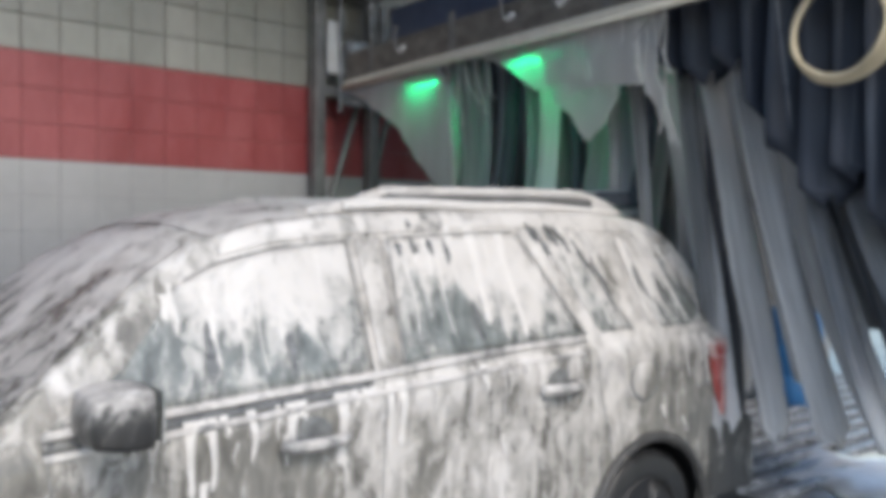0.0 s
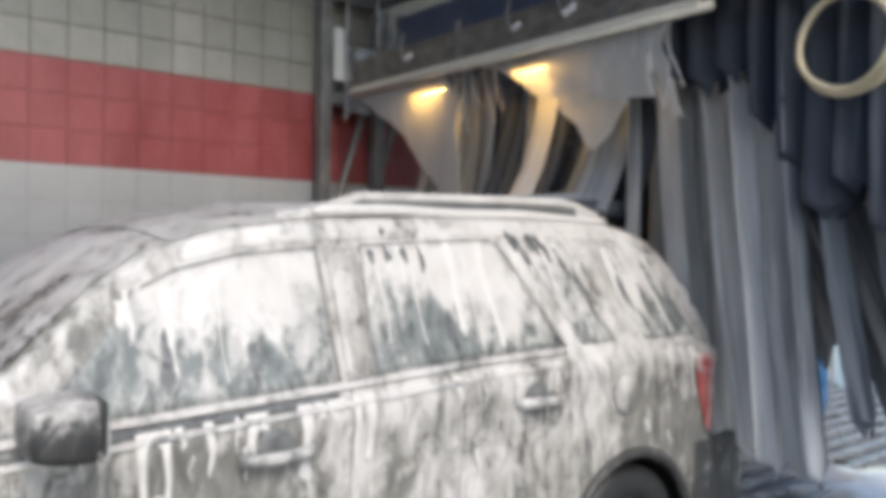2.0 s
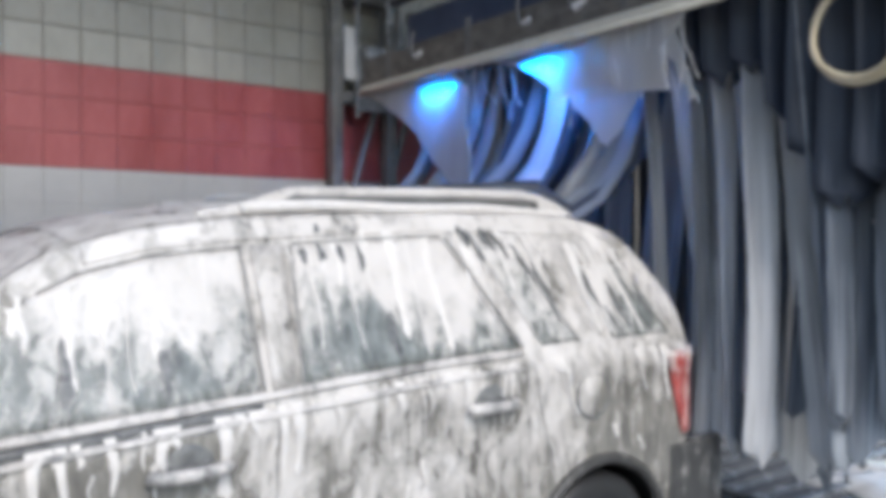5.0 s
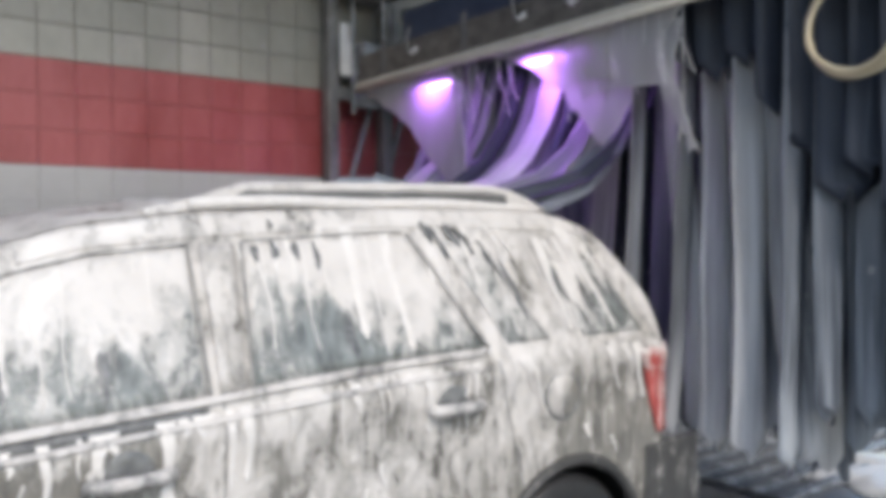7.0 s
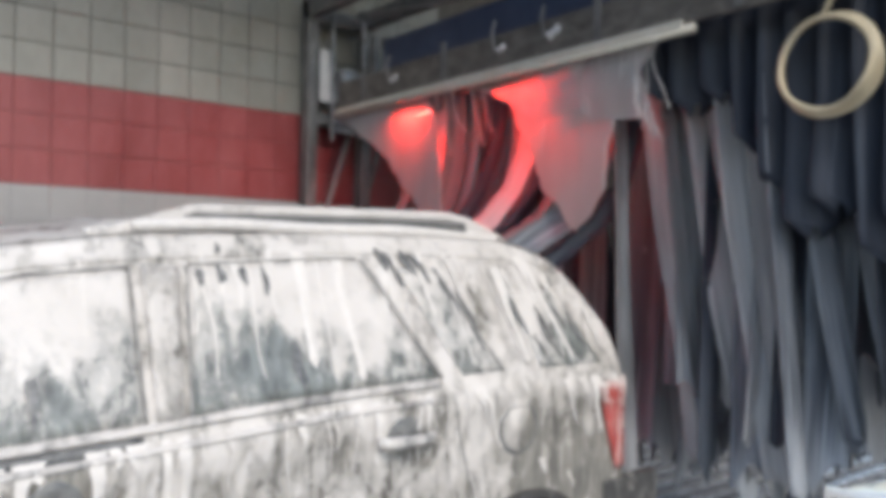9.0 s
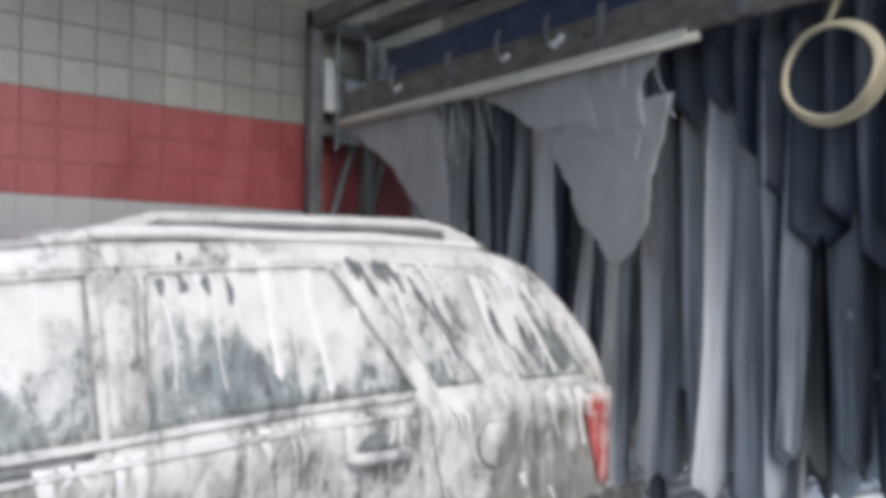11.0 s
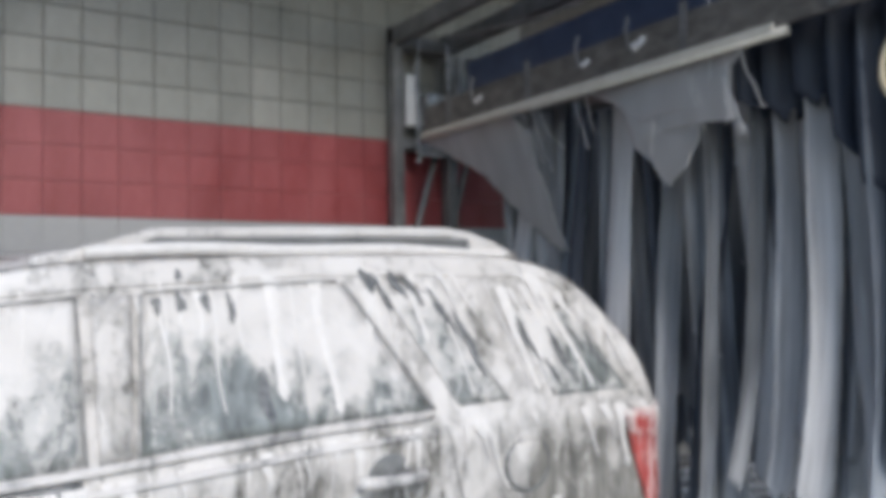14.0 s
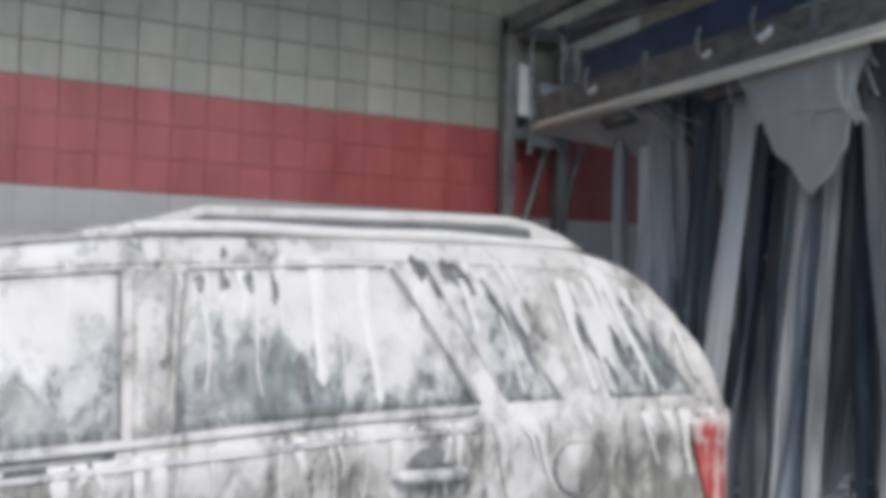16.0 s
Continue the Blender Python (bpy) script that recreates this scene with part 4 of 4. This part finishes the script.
for gx in (4.4, 6.0, 7.6, 9.24):
    part("cross_bar", box(gx, gx + 0.05, 2.46, 4.6, 0.001, 0.02, 0.0), M_STEEL, grate)

# ---- white mound in place of daylight glare on the wet floor ----
glare_mound = lathe(((0.05, 0.05), (0.25, 0.045), (0.42, 0.03), (0.5, 0.0)), 40)
for vtx in glare_mound.verts:
    q = noise.noise(Vector((vtx.co.x * 5, vtx.co.y * 5, 3)))
    vtx.co = Vector((5.55 + vtx.co.x * 1.4 * (1 + 0.5 * q), 2.4 + vtx.co.y * 1.0 * (1 + 0.5 * q), max(0.002, vtx.co.z * (1 + 0.8 * q))))
solo("foam_puddle", glare_mound, M_GLARE, "white mound standing in for daylight glare on the wet floor", "foam", smooth=True)

# ---- barrel at the back of the bay ----
drum = thing("plastic_barrel", "blue plastic barrel standing on the wet floor", "barrel", at=(7.3, 3.93, 0))
part("shell", lathe(((0.24, 0), (0.265, 0.02), (0.28, 0.1), (0.29, 0.28), (0.28, 0.3), (0.29, 0.32), (0.29, 0.56), (0.28, 0.58), (0.29, 0.6), (0.275, 0.8), (0.25, 0.86), (0.23, 0.87)), 36), M_BARREL, drum, "", True)
part("lid", lathe(((0.2, 0.865), (0.215, 0.87), (0.215, 0.895), (0.2, 0.9)), 28), M_BARREL, drum, "", True)

# ---- wall tiles, last ----
TILE = {}
for key, m in (("grey", M_TILE), ("red", M_RED), ("pale", M_PALE)):
    TILE[key] = mesh_of(box(-0.0975, 0.0975, -0.012, 0.012, -0.0975, 0.0975, 0.004), "tile_" + key, m)
TILE["red"] = mesh_of(box(-0.0992, 0.0992, -0.012, 0.012, -0.0992, 0.0992, 0.003), "tile_red", M_RED)
wall = bpy.data.objects["wall_far"]
for i in range(-20, 14):
    for j in range(-3, 6):
        x, z = COL_X + PITCH * (i + 0.5), BAND_TOP + PITCH * (j + 0.5)
        t = new("tile", TILE["red" if j < 0 else "grey"])
        t.parent = wall
        t.location = (x, WALL_Y + 0.004 + 0.002 * math.sin(12.9 * i + 7.1 * j), z)
rest = bmesh.new()
for i in range(-20, 24):
    for j in range(-13, -3):
        x, z = COL_X + PITCH * (i + 0.5), BAND_TOP + PITCH * (j + 0.5)
        if z > 0.1:
            box(x - 0.0992, x + 0.0992, WALL_Y - 0.006, WALL_Y + 0.014, z - 0.0992, z + 0.0992, 0, rest)
tagged(part("pale_tiles", rest, M_PALE, wall), "", "", "", "stuff")


def tipped_back(degrees):
    """The pose of a soap curtain swung back about the spray bar, so that it looks shorter to the camera."""
    return pose(GX + 0.04, 0.02, 2.53, 0, -degrees, 0) @ pose(-GX - 0.04, 0, -2.53)


def motions():
    place = ((0, 2.269), (0.5, 2.251), (1, 2.212), (1.5, 2.172), (2, 2.138), (2.5, 2.096), (3, 2.046), (3.5, 1.989), (4, 1.937), (6.5, 1.704), (7, 1.68),
             (7.5, 1.658), (8, 1.634), (8.5, 1.612), (9, 1.592), (11.5, 1.412), (12, 1.362), (12.5, 1.315), (13, 1.272), (13.5, 1.23), (14, 1.184),
             (14.5, 1.139), (15, 1.092), (15.5, 1.044), (16, 0.991))
    walk(car, [(t, pose(x, CAR_Y, 0)) for t, x in place])
    for w, wx, wy in wheels:
        walk(w, [(t, pose(wx, wy, WHEEL_R, 0, math.degrees((x - place[0][1]) / WHEEL_R), 0)) for t, x in place])
    for ob, x, y, top, yaw, swing, ph, lift, lean in STRIPS:
        rows = []
        for k in range(17):
            a = lean + swing * math.sin(1.1 * k + ph) + 0.5 * swing * math.sin(2.3 * k + 2 * ph) + lift * max(0.0, min(1.0, (4.2 - k) / 2.6))
            rows.append((k, pose(x, y, top, 0, 0, -38) @ pose(0, 0, 0, 0.6 * swing * math.sin(0.9 * k + 1.7 * ph), -a, 0) @ pose(0, 0, 0, 0, 0, yaw + 38)))
        s = ob.scale.copy()
        walk(ob, rows)
        ob.scale = s
    # seconds, lean of the upper end and of the lower end across the camera's view, positive to its right
    beside = ((0, 9, 16), (0.5, 10, 26), (1, 10, 34), (1.5, 9, 24), (2, 4, 6), (2.5, 1, 4), (3, 2, -4), (3.5, 5, -6), (4, 9, -6), (4.6, 7, -2), (5.4, 3, 3), (6.5, 1, -3), (7.5, 0, 2), (8, 1, 4),
              (8.5, 4, 7), (9, 5, 9), (10, 2, 2), (11.3, 0, -1), (12, 0, 2), (13, 0, -1), (13.5, 1, -8), (14, 2, -6), (15, -2, 3), (16, 1, 1))
    # the same for the lane, and how far the lower half is laid flat on the roof
    lane_rows = ((0, 3, -10, 1), (1, 1, -18, 1), (2, -3, -30, 1), (3, -6, -40, 1), (4, -8, -48, 1), (5.2, -9, -58, 1), (6.5, -10, -68, 1), (7.5, -9, -68, 1), (8.2, -6, -60, 1),
                 (9, -3, -52, 1), (9.6, 4, -34, 0.4), (10.3, 8, 8, 0), (11.3, -3, -4, 0), (12.5, 2, 2, 0), (14, -2, -1, 0), (15, 1, 2, 0), (16, -1, -1, 0))
    lies_at = curve_at(((0, 1.75), (6.2, 1.75), (8, 1.56), (9.6, 1.5)))
    for parts, yaw, lane, y, ph in CHAINS:
        last = len(parts) - 1
        keys = [[] for p in parts]
        for row in (lane_rows if lane else beside):
            t, a0, a1 = row[:3]
            at, landed = Vector((0, 0, 0)), False
            for k in range(last + 1):
                if lane:
                    f = min(1.0, k / 4)
                    a = a0 + (a1 - a0) * f ** 1.9 + (2.5 + 3 * f) * math.sin(0.9 * t + ph)
                    height = RAILS[0][1] + at.z
                    if landed or height < lies_at(t):
                        # laid on the roof, or up the sloping tail and then on it
                        landed = True
                        a += ((-88 if height > 1.68 else -125) - a) * row[3]
                else:
                    f = k / last
                    reach = max(0.3, min(2.2, 1 + (1.95 - y) * 2.2)) if t < 2.6 else 1
                    a = a0 + (a1 * reach - a0) * f ** 1.5 + (1 + 2.2 * f) * math.sin(0.8 * t + ph) + 2.5 * math.sin(3 * ph) * (1 - 0.5 * f)
                keys[k].append((t, Matrix.Translation(at) @ pose(0, 0, 0, 0, -a, 0) @ pose(0, 0, 0, 0, 0, yaw)))
                at = at + Vector((math.sin(radians(a)), 0, -math.cos(radians(a)))) * SECTION
        for p, rows in zip(parts, keys):
            walk(p, rows)
    walk(FILMS[0], [(0, pose(0, 0, 0)), (6.5, pose(0, 0.01, 0.02)), (9, pose(0, 0.03, 0)), (12.5, pose(0, 0, 0)), (13.4, tipped_back(8)), (14, tipped_back(16)), (15, tipped_back(38)), (16, tipped_back(58))])
    walk(FILMS[1], [(0, pose(0, 0.05, 0.02)), (4, pose(0, 0, 0)), (7, pose(0, -0.03, 0)), (9, pose(0, 0, 0)), (12.5, pose(0, 0, 0)), (13.4, pose(0, -0.04, 0)), (14.4, pose(0, -0.2, 0.1)), (16, pose(0, -0.3, 0.22))])
    walk(FILMS[2], [(0, pose(0, 0.05, 0.02)), (4, pose(0, 0, 0)), (9, pose(0, 0, 0)), (12.5, pose(0, 0, 0)), (14, pose(0, 0.0, 0.03)), (16, pose(0, 0.1, 0.08))])
    walk(FILMS[3], [(0, pose(0, 0, 0.28)), (4, pose(0, 0, 0.28)), (6.5, pose(0, 0, 0.26)), (7.5, pose(0, 0, 0.22)), (8.2, pose(0, 0, 0.1)), (9, pose(0, 0.02, 0)), (11.3, pose(0, -0.22, -0.14)), (12.3, pose(0, -0.24, -0.16)),
                    (13, pose(0, -0.1, 0.08)), (13.5, pose(0, 0.02, 0.22)), (14, pose(0, 0.0, 0.27)), (15, pose(0, -0.08, 0.22)), (16, pose(0, -0.1, 0.22))])
    walk(FILMS[4], [(0, pose(0, 0.02, 0.04)), (2, pose(0, 0.03, 0.2)), (4, pose(0, 0.02, 0.24)), (6.5, pose(0, 0.01, 0.1)), (7.5, pose(0, -0.03, -0.08)), (8.4, pose(0, -0.08, -0.1)), (9, pose(0, 0.06, 0.2)), (11.3, pose(0, 0.12, 0.1)),
                    (12.5, pose(0, 0.14, 0.1)), (13.2, pose(0, 0.1, 0.2)), (14, pose(0, 0.1, 0.26)), (16, pose(0, 0.16, 0.3))])
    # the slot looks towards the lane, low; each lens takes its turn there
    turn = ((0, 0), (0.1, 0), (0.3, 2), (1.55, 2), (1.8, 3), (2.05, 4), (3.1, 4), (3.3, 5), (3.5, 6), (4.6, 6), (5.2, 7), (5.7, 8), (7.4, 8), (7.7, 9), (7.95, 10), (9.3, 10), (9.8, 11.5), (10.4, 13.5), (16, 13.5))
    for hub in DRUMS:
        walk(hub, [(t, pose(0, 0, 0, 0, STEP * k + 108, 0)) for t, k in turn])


motions()
